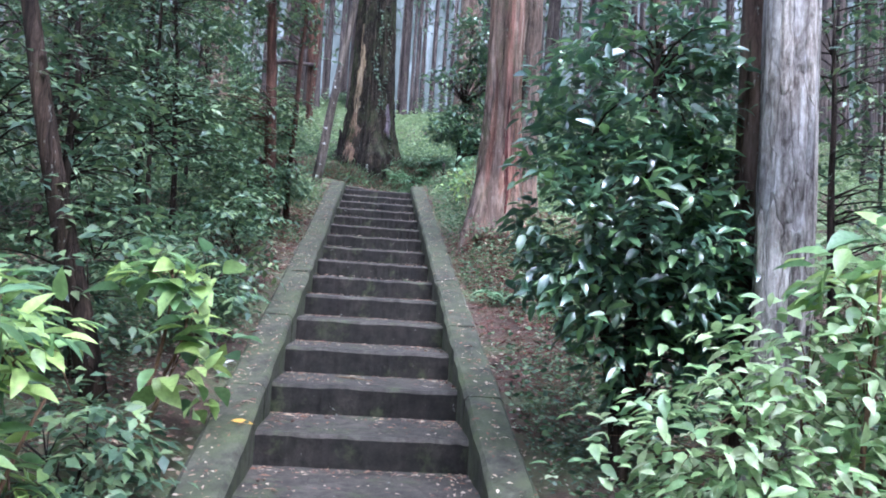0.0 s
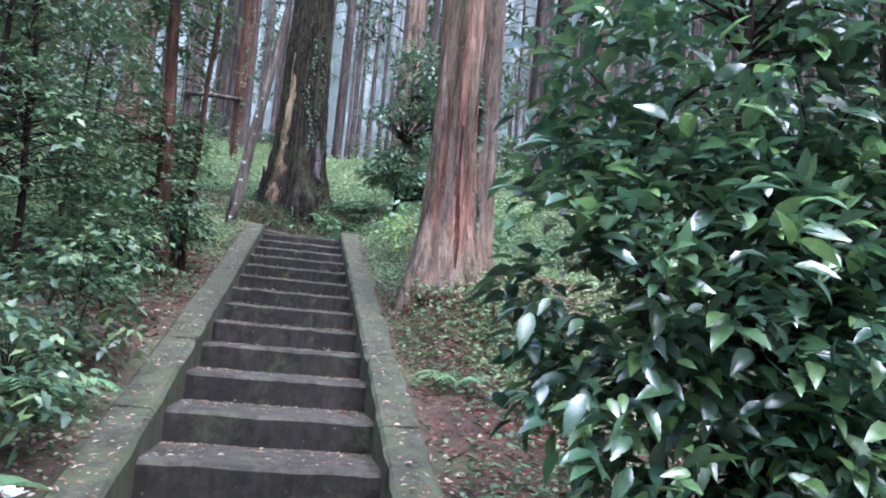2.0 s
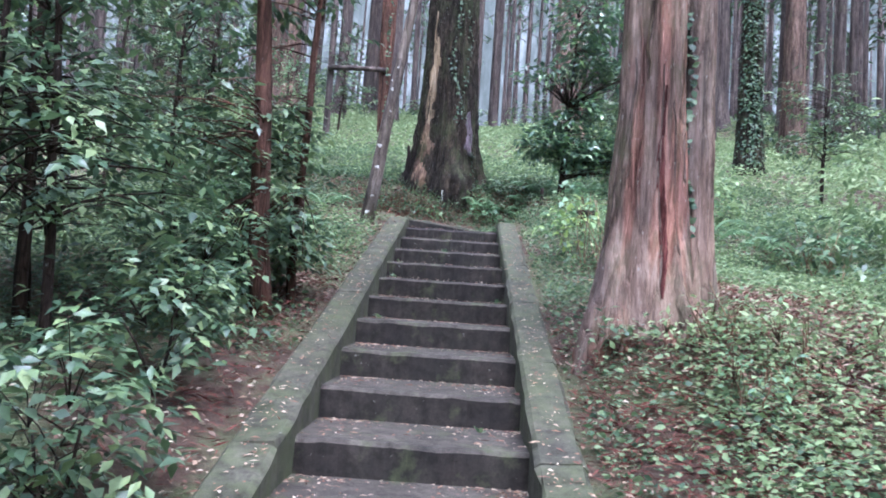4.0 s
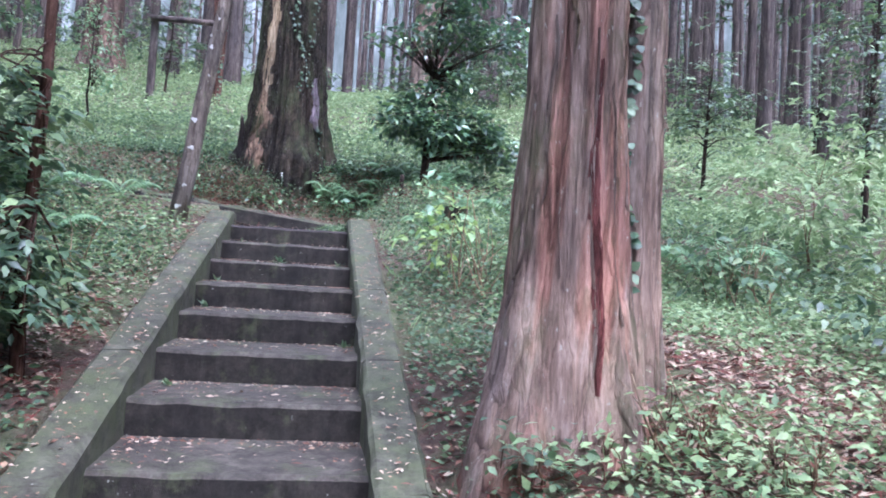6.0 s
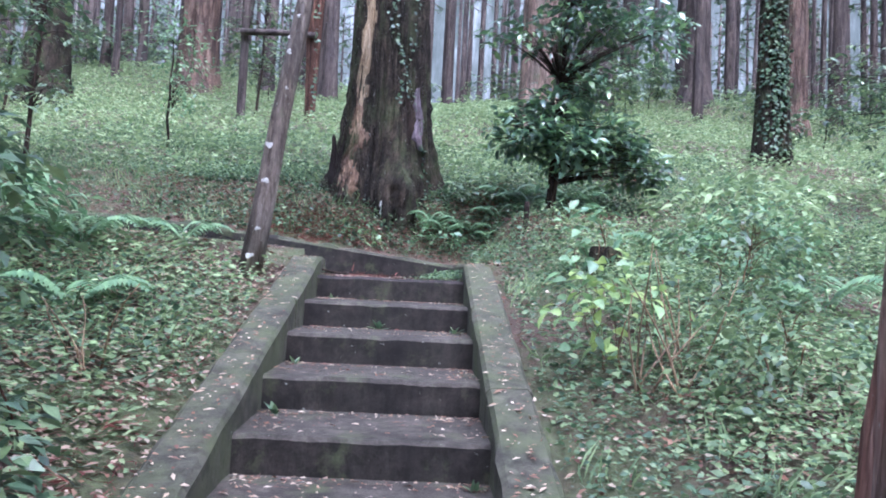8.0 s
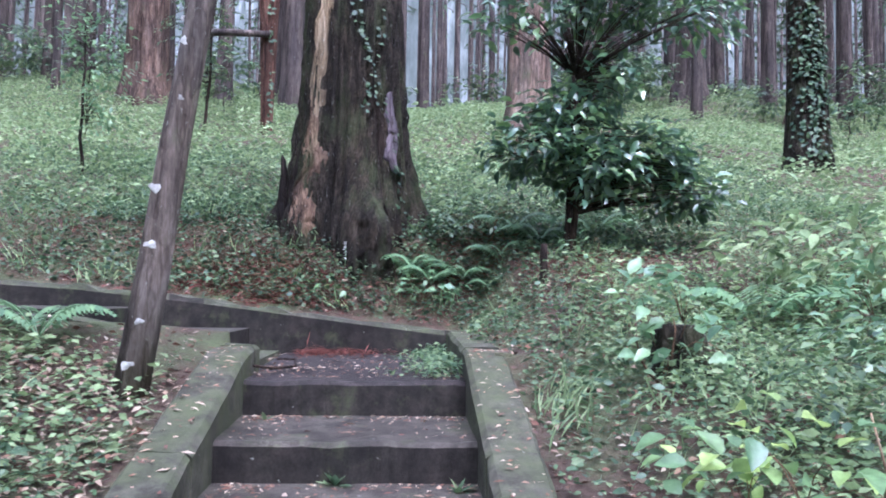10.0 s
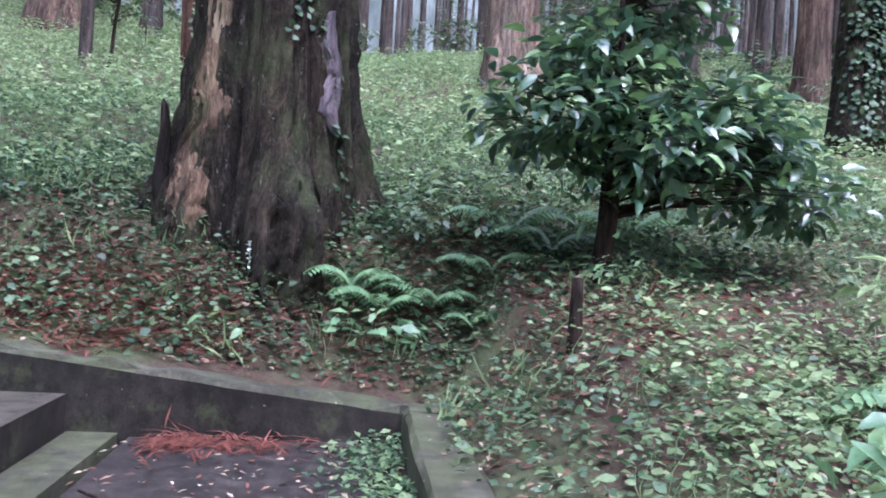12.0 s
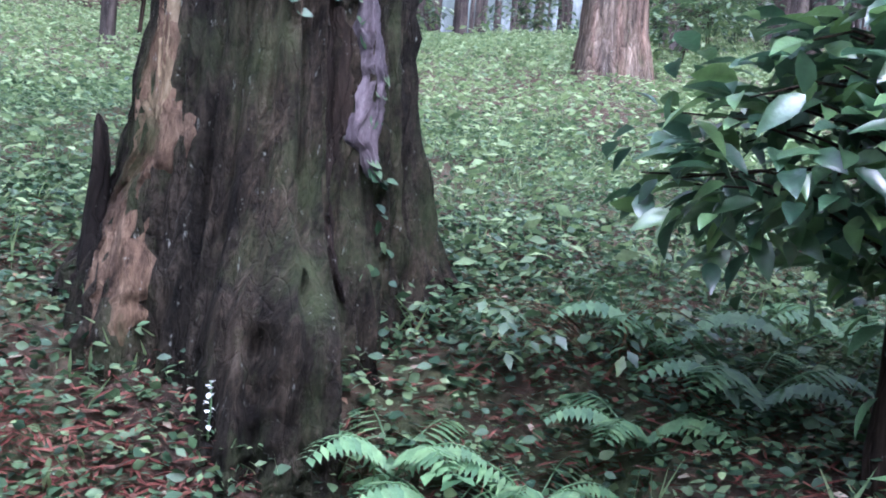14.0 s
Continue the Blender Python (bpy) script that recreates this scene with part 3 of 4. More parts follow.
BIG = [(-0.5, 0.6), (0, 0.53), (0.35, 0.48), (0.9, 0.43), (2.0, 0.385), (4, 0.315), (17, 0.12)]
BIG_SHAPE = dict(lobes=5, lobe=0.07, seed=4, root=((-1.25, 0.58), (3.4, 0.34), (0.1, 0.36), (-2.35, 0.05)), groove=((-2.72, 0.2, 0.16, 0.9), (-0.98, 0.2, 0.16, 1.6), (-2.0, 0.05, 0.06, 3.0)))
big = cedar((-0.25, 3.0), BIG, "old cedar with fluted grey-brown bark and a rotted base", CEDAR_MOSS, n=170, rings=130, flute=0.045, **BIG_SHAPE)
br = trunk_radius(BIG, **BIG_SHAPE)
part("rotten_wood", bark_strip(br, -2.5, -2.0, -0.25, 0.95, 0.012, 0.35, 1), DEAD, big, "bare orange-brown rotten wood")
part("bare_wood", bark_strip(br, -2.34, -2.0, 0.55, 2.6, 0.009, 0.3, 2), PALE_WOOD, big, "pale weathered bare wood")
part("bare_wood", bark_strip(br, -0.84, -0.53, 0.42, 1.1, 0.014, 0.2, 3), GREY_WOOD, big, "grey-violet bare wood")
# shade inside the groove and the rotted hollow, laid on as dark strips
part("shade_strip", bark_strip(br, -1.08, -0.88, 0.05, 1.25, 0.004, 0.3, 9), SNAG_AND_SHADE, big, "dark strip painted as shade in the groove between two buttresses")
part("shade_strip", bark_strip(br, -3.02, -2.66, -0.2, 0.75, 0.006, 0.25, 8), SNAG_AND_SHADE, big, "black strip painted as shade in a rotted hollow")
b = Build()
tube(b, [(-0.46, -0.12, -0.3), (-0.52, -0.13, 0.05), (-0.54, -0.15, 0.25), (-0.53, -0.16, 0.42), (-0.54, -0.16, 0.54), (-0.55, -0.165, 0.58)], [0.12, 0.08, 0.04, 0.03, 0.022, 0.005], 9)
tube(b, [(-0.47, -0.14, -0.3), (-0.53, -0.16, 0.08), (-0.55, -0.16, 0.3)], [0.09, 0.06, 0.01], 7)
part("snag", b, SNAG_AND_SHADE, big, "dark splintered bark snag")
tagged(part("ivy", ivy_line(br, -1.25, -1.45, 0.9, 3.2, 90, 0.045), IVY, big, "small climbing ivy"), kind="stuff")
tagged(part("ivy", ivy_line(br, -0.75, -0.95, 0.1, 3.0, 80, 0.045), IVY, big, "small climbing ivy"), kind="stuff")
RED = [(-0.5, 0.42), (0, 0.305), (0.2, 0.275), (0.45, 0.24), (1.2, 0.185), (3, 0.162), (17, 0.08)]
RED_SHAPE = dict(lobes=4, lobe=0.07, seed=9, root=((-2.7, 0.15), (-1.1, 0.25)), groove=((-1.25, 0.1, 0.08, 1.5), (-0.95, 0.1, 0.06, 2.5)))
red = cedar((1.19, -4.36), RED, "cedar with peeling reddish bark beside the steps", CEDAR_RED, n=120, rings=100, **RED_SHAPE)
rr_ = trunk_radius(RED, **RED_SHAPE)
part("peeling_bark", bark_strip(rr_, -1.5, -1.28, 0.1, 1.3, 0.006, 0.3, 5), RED_STREAK, red, "dark red strip of peeled bark")
part("peeling_bark", bark_strip(rr_, -1.98, -1.86, 1.3, 1.75, 0.01, 0.3, 6), PALE_WOOD, red, "pale strip of torn bark")
r5 = np.random.default_rng(17)
for k in range(18):
    a0 = -2.75 + 2.5 * k / 18 + r5.uniform(-0.05, 0.05)
    z0 = r5.uniform(-0.1, 1.4)
    part("bark_strip", bark_strip(rr_, a0, a0 + r5.uniform(0.06, 0.14), z0, z0 + r5.uniform(0.7, 1.6), r5.uniform(0.003, 0.009), 0.35, 60 + k, 8, 30), CEDAR_GREY if k % 3 == 0 else CEDAR_RED, red)
SLIM = [(-0.5, 0.28), (0, 0.21), (0.4, 0.165), (1.2, 0.145), (3, 0.13), (17, 0.05)]
slim = cedar((1.43, -4.24), SLIM, "slim cedar with grey bark and climbing ivy", CEDAR_GREY, lobes=3, lobe=0.08, n=70, rings=70, seed=11)
tagged(part("ivy", ivy_line(trunk_radius(SLIM, lobes=3, lobe=0.08, seed=11), -1.75, -1.75, 0.3, 1.7, 75, 0.045), IVY, slim, "climbing ivy"), kind="stuff")
cedar((1.60, -9.28), [(-0.5, 0.16), (0, 0.14), (0.6, 0.11), (3, 0.1), (17, 0.05)], "cedar with pale lichened grey bark behind the camellia", CEDAR_PALE, lobes=3, lobe=0.06, n=70, rings=70, seed=13)
cedar((1.59, -9.03), [(-0.5, 0.13), (0, 0.11), (0.6, 0.085), (3, 0.075), (17, 0.04)], "narrow cedar trunk with furrowed brown bark", CEDAR, lobes=3, lobe=0.06, n=50, rings=60, seed=14)
for x, y, r0, mt, lab in (
    (-5.8, 15.0, 0.46, CEDAR, "thick reddish cedar on the slope above the steps"),
    (-7.8, 11.1, 0.4, CEDAR_MOSS, "mossy cedar on the slope above the steps"),
    (2.25, 9.2, 0.33, CEDAR_GREY, "cedar with grey bark and a flared foot"),
    (9.0, 13.2, 0.3, CEDAR, "straight cedar with brown bark on the slope"),
    (8.6, 19.0, 0.4, CEDAR_FAR, "straight dark cedar deeper in the wood"),
):
    cedar((x, y), [(-0.5, r0 * 1.7), (0, r0 * 1.45), (0.6, r0 * 1.12), (1.5, r0), (17, r0 * 0.4)], lab, mt, n=48, rings=40, seed=int(x * 10 + 99), lobes=4, lobe=0.08)


IVIED = [(-0.5, 0.36), (0, 0.31), (0.6, 0.25), (1.5, 0.22), (17, 0.09)]
ivied = cedar((5.4, 6.2), IVIED, "cedar trunk covered with climbing ivy", CEDAR_MOSS, n=48, rings=40, seed=77, lobes=4, lobe=0.08)
tagged(part("ivy", ivy_line(trunk_radius(IVIED, lobes=4, lobe=0.08, seed=77), -1.5, -1.9, 0.1, 4.5, 1000, 0.065, 0.6), IVY, ivied, "thick climbing ivy"), kind="stuff")


def slope_woods():
    """Straight plantation cedars over the upper slope and round about."""
    r = np.random.default_rng(21)
    taken = [(-5.8, 15), (-7.8, 11.1), (2.25, 9.2), (5.4, 6.2), (9, 13.2), (8.6, 19), (-0.2, 3)]
    protos = []
    for s in range(4):
        p = 0.17 + 0.03 * s
        b = trunk_build(17, [(-0.5, p * 1.6), (0, p * 1.4), (0.6, p * 1.1), (1.5, p), (17, p * 0.4)], n=20, rings=24, seed=40 + s, lobes=4, lobe=0.07)
        protos.append(b.mesh("trunk", CEDAR_FAR))
    count, tries = 0, 0
    rest = Build()
    while count < 400 and tries < 60000:
        tries += 1
        if r.random() < 0.84:
            y = 14 + 62 * r.random() ** 1.25
            x = r.uniform(-0.72, 0.72) * (y + 12)
        else:
            x, y = r.uniform(-22, 22), r.uniform(-26, 14)
            if abs(x) < 6.5 or (x * 0.75 < y + 10 and abs(x) < 9 and y > -10):
                continue
        if any((x - a) ** 2 + (y - c) ** 2 < 2.4 for a, c in taken) or (abs(x - 1.2 - 0.06 * y) < 1.6 and 14 < y < 34):
            continue
        taken.append((x, y))
        if count >= 272:
            p = r.uniform(0.14, 0.26)
            zs = np.array([-0.3, 0.3, 1.0, 5.0, 11.0, 17.0])
            tube(rest, np.array([x, y, float(hill(x, y))]) + np.stack([zs * r.normal() * 0.01, zs * r.normal() * 0.01, zs], 1), p * np.array([1.6, 1.2, 1.0, 0.85, 0.65, 0.4]), 9)
            count += 1
            continue
        t = thing("cedar_tree", (x, y, float(hill(x, y)) - 0.05), "tall straight plantation cedar with a bare trunk", "tree", "plantation cedars")
        t.rotation_euler = (r.normal() * 0.012, r.normal() * 0.012, r.uniform(0, 6.28))
        k = r.uniform(0.5, 1.15)
        t.scale = (k, k, r.uniform(0.9, 1.15))
        for nm, me in (("trunk", protos[count % 4]), ("limb", CROWN_WOOD), ("crown", CROWN_GREEN)):
            tagged(new(nm, me), kind="stuff" if nm != "trunk" else "").parent = t
        count += 1
    tagged(part("distant_cedars", rest, CEDAR_FAR), "bare trunks of many distant plantation cedars", "trees", kind="stuff")


slope_woods()


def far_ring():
    """Glowing backdrop that paints misty distance beyond the wood."""
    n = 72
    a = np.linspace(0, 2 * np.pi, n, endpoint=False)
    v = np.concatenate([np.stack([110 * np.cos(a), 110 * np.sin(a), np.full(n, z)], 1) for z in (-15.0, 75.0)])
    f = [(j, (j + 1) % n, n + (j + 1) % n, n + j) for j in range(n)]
    ob = part("backdrop", Build().add(v, f), MIST_GLOW)
    tagged(ob, "glowing backdrop painted as pale grey mist between distant trees", "backdrop", kind="structure")


far_ring()


# ---- shrubs and small trees ----
def shrub(name, place, label, category, bark, mat, stems, crowns, per, leaf, stem_r=0.02, group="", spread=0.9, gap=0.06):
    """stems: end points relative to the base. crowns: (centre, radii, twig ends) relative to the base."""
    x, y = place
    t = thing(name, (x, y, float(ground_z(x, y))), label, category, group)
    wood, green = Build(), Build()
    full = 2 if mat in (CAMELLIA, BROAD, FRESH) else leaf[0] >= 0.085 and mat is not UNDER
    for e in stems:
        stem = Build()
        e = np.array(e, float)
        s = np.linspace(0, 1, 9)
        w = np.cumsum(rng.normal(size=(9, 3)) * 0.012, 0)
        w[0] = 0
        tube(stem, s[:, None] * e + np.array([0, 0, -0.08]) * (1 - s)[:, None] + w * np.array([1, 1, 0.3]), stem_r * (1.15 - 0.75 * s), 8)
        part("stem", stem, bark, t)
    stem_ends = np.array(stems, float)
    for c, rad, m in crowns:
        c, rad = np.array(c, float), np.array(rad, float)
        d = sphere_dirs(m)
        q = rng.uniform(0.45, 1.0, m) ** 0.6
        lump = 1 + 0.22 * np.sin(5 * d[:, 0] + 3 * d[:, 2]) + 0.15 * np.sin(7 * d[:, 1] - 4 * d[:, 2])
        ends = c + d * rad * (q * lump)[:, None]
        ends[:, 2] = np.maximum(ends[:, 2], 0.06)
        keep = (np.abs(ends[:, 0] + x) > 0.62) | (y > 0.5)
        ends, d = ends[keep], d[keep]
        m = len(ends)
        if mat is UNDER:
            twig_sprays(green, ends, d, per, leaf[0], leaf[1])
        else:
            sprays(green, ends, d + np.array([0, 0, 0.25]), per, leaf[0], leaf[1], spread, gap, full)
        for k in range(0, m, max(1, m // 22)):
            near_stem = stem_ends[np.argmin(((stem_ends - ends[k]) ** 2).sum(1))]
            o = near_stem * np.clip((ends[k][2] + rng.uniform(-0.2, 0.15)) / near_stem[2], 0.22, 1.0)
            s = np.linspace(0, 1, 4)[:, None]
            tube(wood, o + s * (ends[k] - o) + np.array([0, 0, 0.06]) * np.sin(s * 3.1), min(0.007, stem_r * 0.3) * (1 - 0.7 * s[:, 0]), 5)
    tagged(part("twig", wood, bark, t), kind="stuff")
    part("foliage", green, mat, t)
    return t


shrub("camellia_bush", (1.1, -8.85), "dense camellia bush with glossy dark green leaves", "bush", BARK_DARK, CAMELLIA,
      [(0.1, 0, 1.9), (-0.2, -0.05, 1.5), (0.25, -0.1, 1.4)],
      [((0.08, 0, 1.75), (0.46, 0.42, 0.5), 190), ((-0.12, -0.08, 1.2), (0.54, 0.45, 0.5), 360), ((0.08, -0.06, 0.86), (0.44, 0.38, 0.34), 230), ((0.36, 0.05, 1.45), (0.22, 0.3, 0.5), 90), ((0.34, -0.08, 0.95), (0.26, 0.26, 0.42), 100), ((0.2, -0.05, 0.5), (0.34, 0.3, 0.26), 80)], 7, (0.08, 0.034), 0.03, gap=0.035)
shrub("camellia_tree", (1.4, 1.95), "young camellia tree with glossy dark leaves", "tree", BARK_DARK, CAMELLIA,
      [(0.05, 0, 1.3), (0.12, 0.05, 2.6)],
      [((-0.25, 0, 0.8), (0.3, 0.35, 0.22), 85), ((0.18, -0.1, 0.62), (0.3, 0.35, 0.2), 95), ((0.55, 0.0, 0.72), (0.34, 0.35, 0.2), 110), ((0.85, 0.05, 0.5), (0.24, 0.3, 0.17), 65),
       ((0.0, 0, 1.05), (0.3, 0.3, 0.14), 45), ((0.3, 0, 1.32), (0.2, 0.3, 0.2), 40), ((-0.25, 0, 1.72), (0.32, 0.35, 0.16), 32), ((0.25, 0, 1.95), (0.35, 0.4, 0.24), 75),
       ((0.85, 0, 1.85), (0.42, 0.45, 0.2), 70), ((0.3, 0, 2.6), (0.6, 0.6, 0.4), 130)], 6, (0.1, 0.047), 0.032)
shrub("fresh_shrub", (1.41, -10.0), "pale green leafy shrub with bare brown stalks", "bush", STALK, FRESH,
      [(0.1, 0, 1.1), (0.35, 0.05, 1.05), (0.28, 0.02, 0.8), (-0.25, 0.1, 0.7), (0.0, 0.2, 0.8)],
      [((0.15, 0.05, 0.9), (0.45, 0.35, 0.22), 130), ((-0.28, 0.1, 0.6), (0.4, 0.3, 0.25), 120), ((0.1, 0, 0.4), (0.55, 0.4, 0.3), 130)], 6, (0.066, 0.03), 0.012)
shrub("hydrangea", (-1.25, -9.85), "hydrangea with broad pale green leaves", "bush", STALK, BROAD,
      [(0.1, 0, 0.8), (-0.3, 0, 0.8), (0.3, 0.2, 0.7), (0.2, -0.1, 0.75)],
      [((-0.08, 0, 0.92), (0.5, 0.4, 0.18), 60), ((-0.15, 0, 0.5), (0.48, 0.45, 0.25), 50)], 6, (0.12, 0.05), 0.012, gap=0.03)
shrub("hydrangea", (-0.98, -8.75), "small hydrangea with broad pale green leaves", "bush", STALK, BROAD,
      [(0.1, 0, 0.75), (0.2, 0.1, 0.6)], [((0.12, 0, 0.75), (0.24, 0.2, 0.12), 10), ((0.12, 0, 0.4), (0.3, 0.25, 0.2), 8)], 6, (0.14, 0.075), 0.012)
shrub("hydrangea", (1.62, -9.85), "tall hydrangea stems with broad pale leaves", "bush", STALK, BROAD,
      [(0.1, 0, 1.1), (0.0, 0.1, 0.95), (0.2, -0.05, 1.0)], [((0.1, 0, 1.1), (0.25, 0.2, 0.12), 14), ((0.15, 0.05, 0.75), (0.3, 0.25, 0.2), 12)], 6, (0.14, 0.06), 0.011)
for x, y, h, w, n in ((-1.05, -9.3, 0.3, 0.4, 60), (-1.0, -7.6, 0.35, 0.35, 55), (-1.1, -6.4, 0.4, 0.4, 60), (-1.15, -5.4, 0.4, 0.4, 55), (-1.45, -8.2, 0.6, 0.5, 80), (-1.3, -4.6, 0.4, 0.35, 50), (-1.25, -3.7, 0.65, 0.5, 120), (-1.6, -4.3, 0.5, 0.5, 90), (1.35, -10.6, 0.3, 0.4, 60), (-1.35, -10.5, 0.35, 0.45, 70)):
    shrub("evergreen_shrub", (x, y), "low evergreen shrub with small glossy leaves", "bush", BARK_DARK, UNDER, [(0.05, 0, h), (-0.1, 0.05, h * 0.8)], [((0, 0, h), (w, w, h * 0.75), int(n * 1.5))], 7, (0.075, 0.036), 0.01)
for x, y, h, w, n, mt, lf, lab in (
    (1.12, -1.85, 0.3, 0.28, 18, BROAD, (0.075, 0.05), "low plant with broad lobed leaves beside the kerb"),
    (1.36, -0.36, 0.27, 0.26, 15, FERN, (0.085, 0.05), "leafy weed clump beside a mossy stump"),
    (1.95, -1.3, 0.36, 0.45, 70, UNDER, (0.06, 0.03), "dark low shrub on the slope"),
    (2.4, -0.3, 0.36, 0.5, 80, FERN, (0.075, 0.034), "pale feathery shrub on the slope"),
    (1.7, -2.3, 0.25, 0.4, 70, COVER, (0.06, 0.032), "low leafy weed clump"),
    (2.9, 0.8, 0.4, 0.6, 80, MEADOW, (0.11, 0.05), "bright leafy shrub on the slope"),
    (0.35, 2.0, 0.14, 0.2, 12, FERN, (0.075, 0.045), "low broadleaf plant at the foot of the cedar"),
    (1.45, 1.6, 0.14, 0.13, 6, FERN, (0.07, 0.035), "broad pale plant beside the camellia"),
    (-0.25, 1.98, 0.06, 0.16, 3, BROAD, (0.07, 0.04), "round-leaved plant above the wall"),
    (0.9, 2.6, 0.16, 0.45, 30, UNDER, (0.06, 0.032), "dark ground shrub among cedar roots"),
    (3.4, -3.4, 0.5, 0.6, 90, UNDER, (0.09, 0.045), "leafy evergreen shrub on the slope"),
    (4.3, -1.2, 0.8, 0.8, 130, MEADOW, (0.1, 0.045), "bright leafy shrub on the slope"),
    (0.98, -4.72, 0.12, 0.13, 16, COVER, (0.055, 0.03), "small weed clump at the foot of the cedar"),
    (1.32, -4.78, 0.1, 0.16, 22, MEADOW, (0.045, 0.024), "pale weed clump at the foot of the cedar"),
    (1.6, -4.65, 0.14, 0.2, 30, MEADOW, (0.045, 0.024), "pale weed clump at the foot of the cedar"),
    (1.85, -4.9, 0.2, 0.26, 36, MEADOW, (0.05, 0.026), "bright weed clump on the slope"),
    (1.5, -5.3, 0.22, 0.22, 26, FERN, (0.045, 0.02), "thin twiggy weed clump on the slope"),
    (2.5, -4.6, 0.2, 0.4, 50, MEADOW, (0.055, 0.028), "bright weed clump on the slope"),
    (3.0, -2.2, 0.35, 0.4, 50, COVER, (0.09, 0.04), "low shrub with bare twigs"),
    (-2.4, -1.0, 0.4, 0.6, 80, FERN, (0.1, 0.04), "pale low shrub on the slope"),
    (-3.2, 0.2, 0.4, 0.7, 90, COVER, (0.1, 0.04), "low shrub on the slope"),
):
    shrub("weed_clump" if h < 0.35 else "leafy_shrub", (x, y), lab, "plant", STALK, mt, [(0.05, 0, h), (-0.08, 0.04, h * 0.8)], [((0, 0, h), (w, w, h * 0.7), n)], 6, lf, 0.007)


def sapling(x, y, h, r, lean, label, crowns, mat=UNDER, bark=BARK_DARK, leaf=(0.08, 0.038), per=8, group=""):
    stems = [(lean[0] * h, lean[1] * h, h)]
    return shrub("sapling", (x, y), label, "tree", bark, mat, stems, crowns, per, leaf, r, group, gap=0.1)


sapling(-1.07, -3.95, 3.6, 0.066, (-0.075, 0), "red-brown slim tree leaning beside the steps", [((-0.35, 0, 2.6), (0.8, 0.7, 0.55), 130), ((-0.45, 0.0, 1.3), (0.5, 0.5, 0.3), 60), ((-0.3, 0.0, 0.3), (0.35, 0.35, 0.22), 45)], bark=BARK_BROWN)
sapling(-0.97, -3.62, 3.4, 0.03, (0.03, 0), "thin dark sapling with a loose crown", [((-0.4, 0, 2.4), (0.8, 0.7, 0.7), 110), ((-0.22, 0.05, 1.15), (0.42, 0.42, 0.28), 90), ((-0.08, 0.0, 0.42), (0.34, 0.36, 0.24), 110)], bark=BARK_BROWN)
pole = sapling(-0.95, -0.3, 4.5, 0.07, (0.13, 0.03), "slanting slim tree with grey bark and white lichen spots", [((0.8, 0.1, 4.4), (0.8, 0.8, 0.5), 60)], bark=BARK_GREY)
for z, a, sz in ((0.62, -1.4, 0.035), (0.86, -1.7, 0.04), (0.3, -1.3, 0.025), (1.25, -1.2, 0.02), (1.5, -1.6, 0.03), (1.75, -1.4, 0.02), (0.12, -1.5, 0.035), (1.6, -1.9, 0.02)):
    n = 9
    th = np.linspace(0, 2 * np.pi, n, endpoint=False)
    rad = 0.55 * sz * (1 + 0.3 * np.sin(3 * th + z * 7) + 0.2 * np.sin(2 * th + z * 3))
    av = a + rad * np.cos(th) / 0.07
    rt = 0.07 * (1.15 - 0.75 * z / 4.5) + 0.014
    v = [(rt * math.cos(q) + 0.13 * z, rt * math.sin(q) + 0.03 * z, z + w * math.sin(t)) for q, w, t in zip(av, rad, th)] + [((rt + 0.008) * math.cos(a) + 0.13 * z, (rt + 0.008) * math.sin(a) + 0.03 * z, z)]
    part("lichen_spot", Build().add(v, [(k, (k + 1) % n, n) for k in range(n)]), LICHEN, pole)
sapling(-1.27, -8.36, 3.0, 0.062, (-0.25, 0.0), "dark leaning tree trunk among the understorey", [((-0.3, 0.1, 2.6), (0.7, 0.6, 0.5), 90)], bark=BARK_DARK)
r9 = np.random.default_rng(5)
for k in range(44):
    y = r9.uniform(-10.2, -3.2)
    x = -1.75 - r9.uniform(0, 1) ** 1.2 * 5.0
    h = r9.uniform(1.6, 3.6)
    sapling(x, y, h, r9.uniform(0.015, 0.04), (r9.normal() * 0.07, r9.normal() * 0.07), "evergreen understorey sapling with dark leaves", [((0, 0, h * 0.85), (0.75, 0.75, 0.6), 75), ((0.1, 0, h * 0.4), (0.7, 0.7, 0.5), 65)], group="understorey saplings")
sapling(-2.5, -1.0, 2.6, 0.028, (0.02, 0), "slim evergreen sapling with level leafy layers", [((0, 0, 1.8), (0.7, 0.7, 0.5), 130), ((-0.1, 0, 0.65), (0.6, 0.5, 0.35), 80)])
sapling(-3.1, 4.6, 1.9, 0.018, (0.03, 0), "young light green sapling on the upper slope", [((0, 0, 1.3), (0.5, 0.5, 0.4), 45), ((0.1, 0, 0.7), (0.35, 0.35, 0.25), 20)], mat=FERN)
for x, y, h in ((-2.3, -2.6, 2.4), (-3.3, -1.6, 3.0), (-4.6, -0.8, 2.8), (-3.9, 2.6, 2.2), (-5.5, 4.5, 2.6), (-3.0, 9.0, 2.4), (-7.0, 8.0, 3), (-6.5, 2, 3)):
    sapling(x, y, h, 0.025, (0.05, 0), "slim evergreen sapling on the slope", [((0, 0, h * 0.8), (0.6, 0.6, 0.55), 60), ((0.1, 0, h * 0.4), (0.4, 0.4, 0.3), 30)], group="slope saplings")
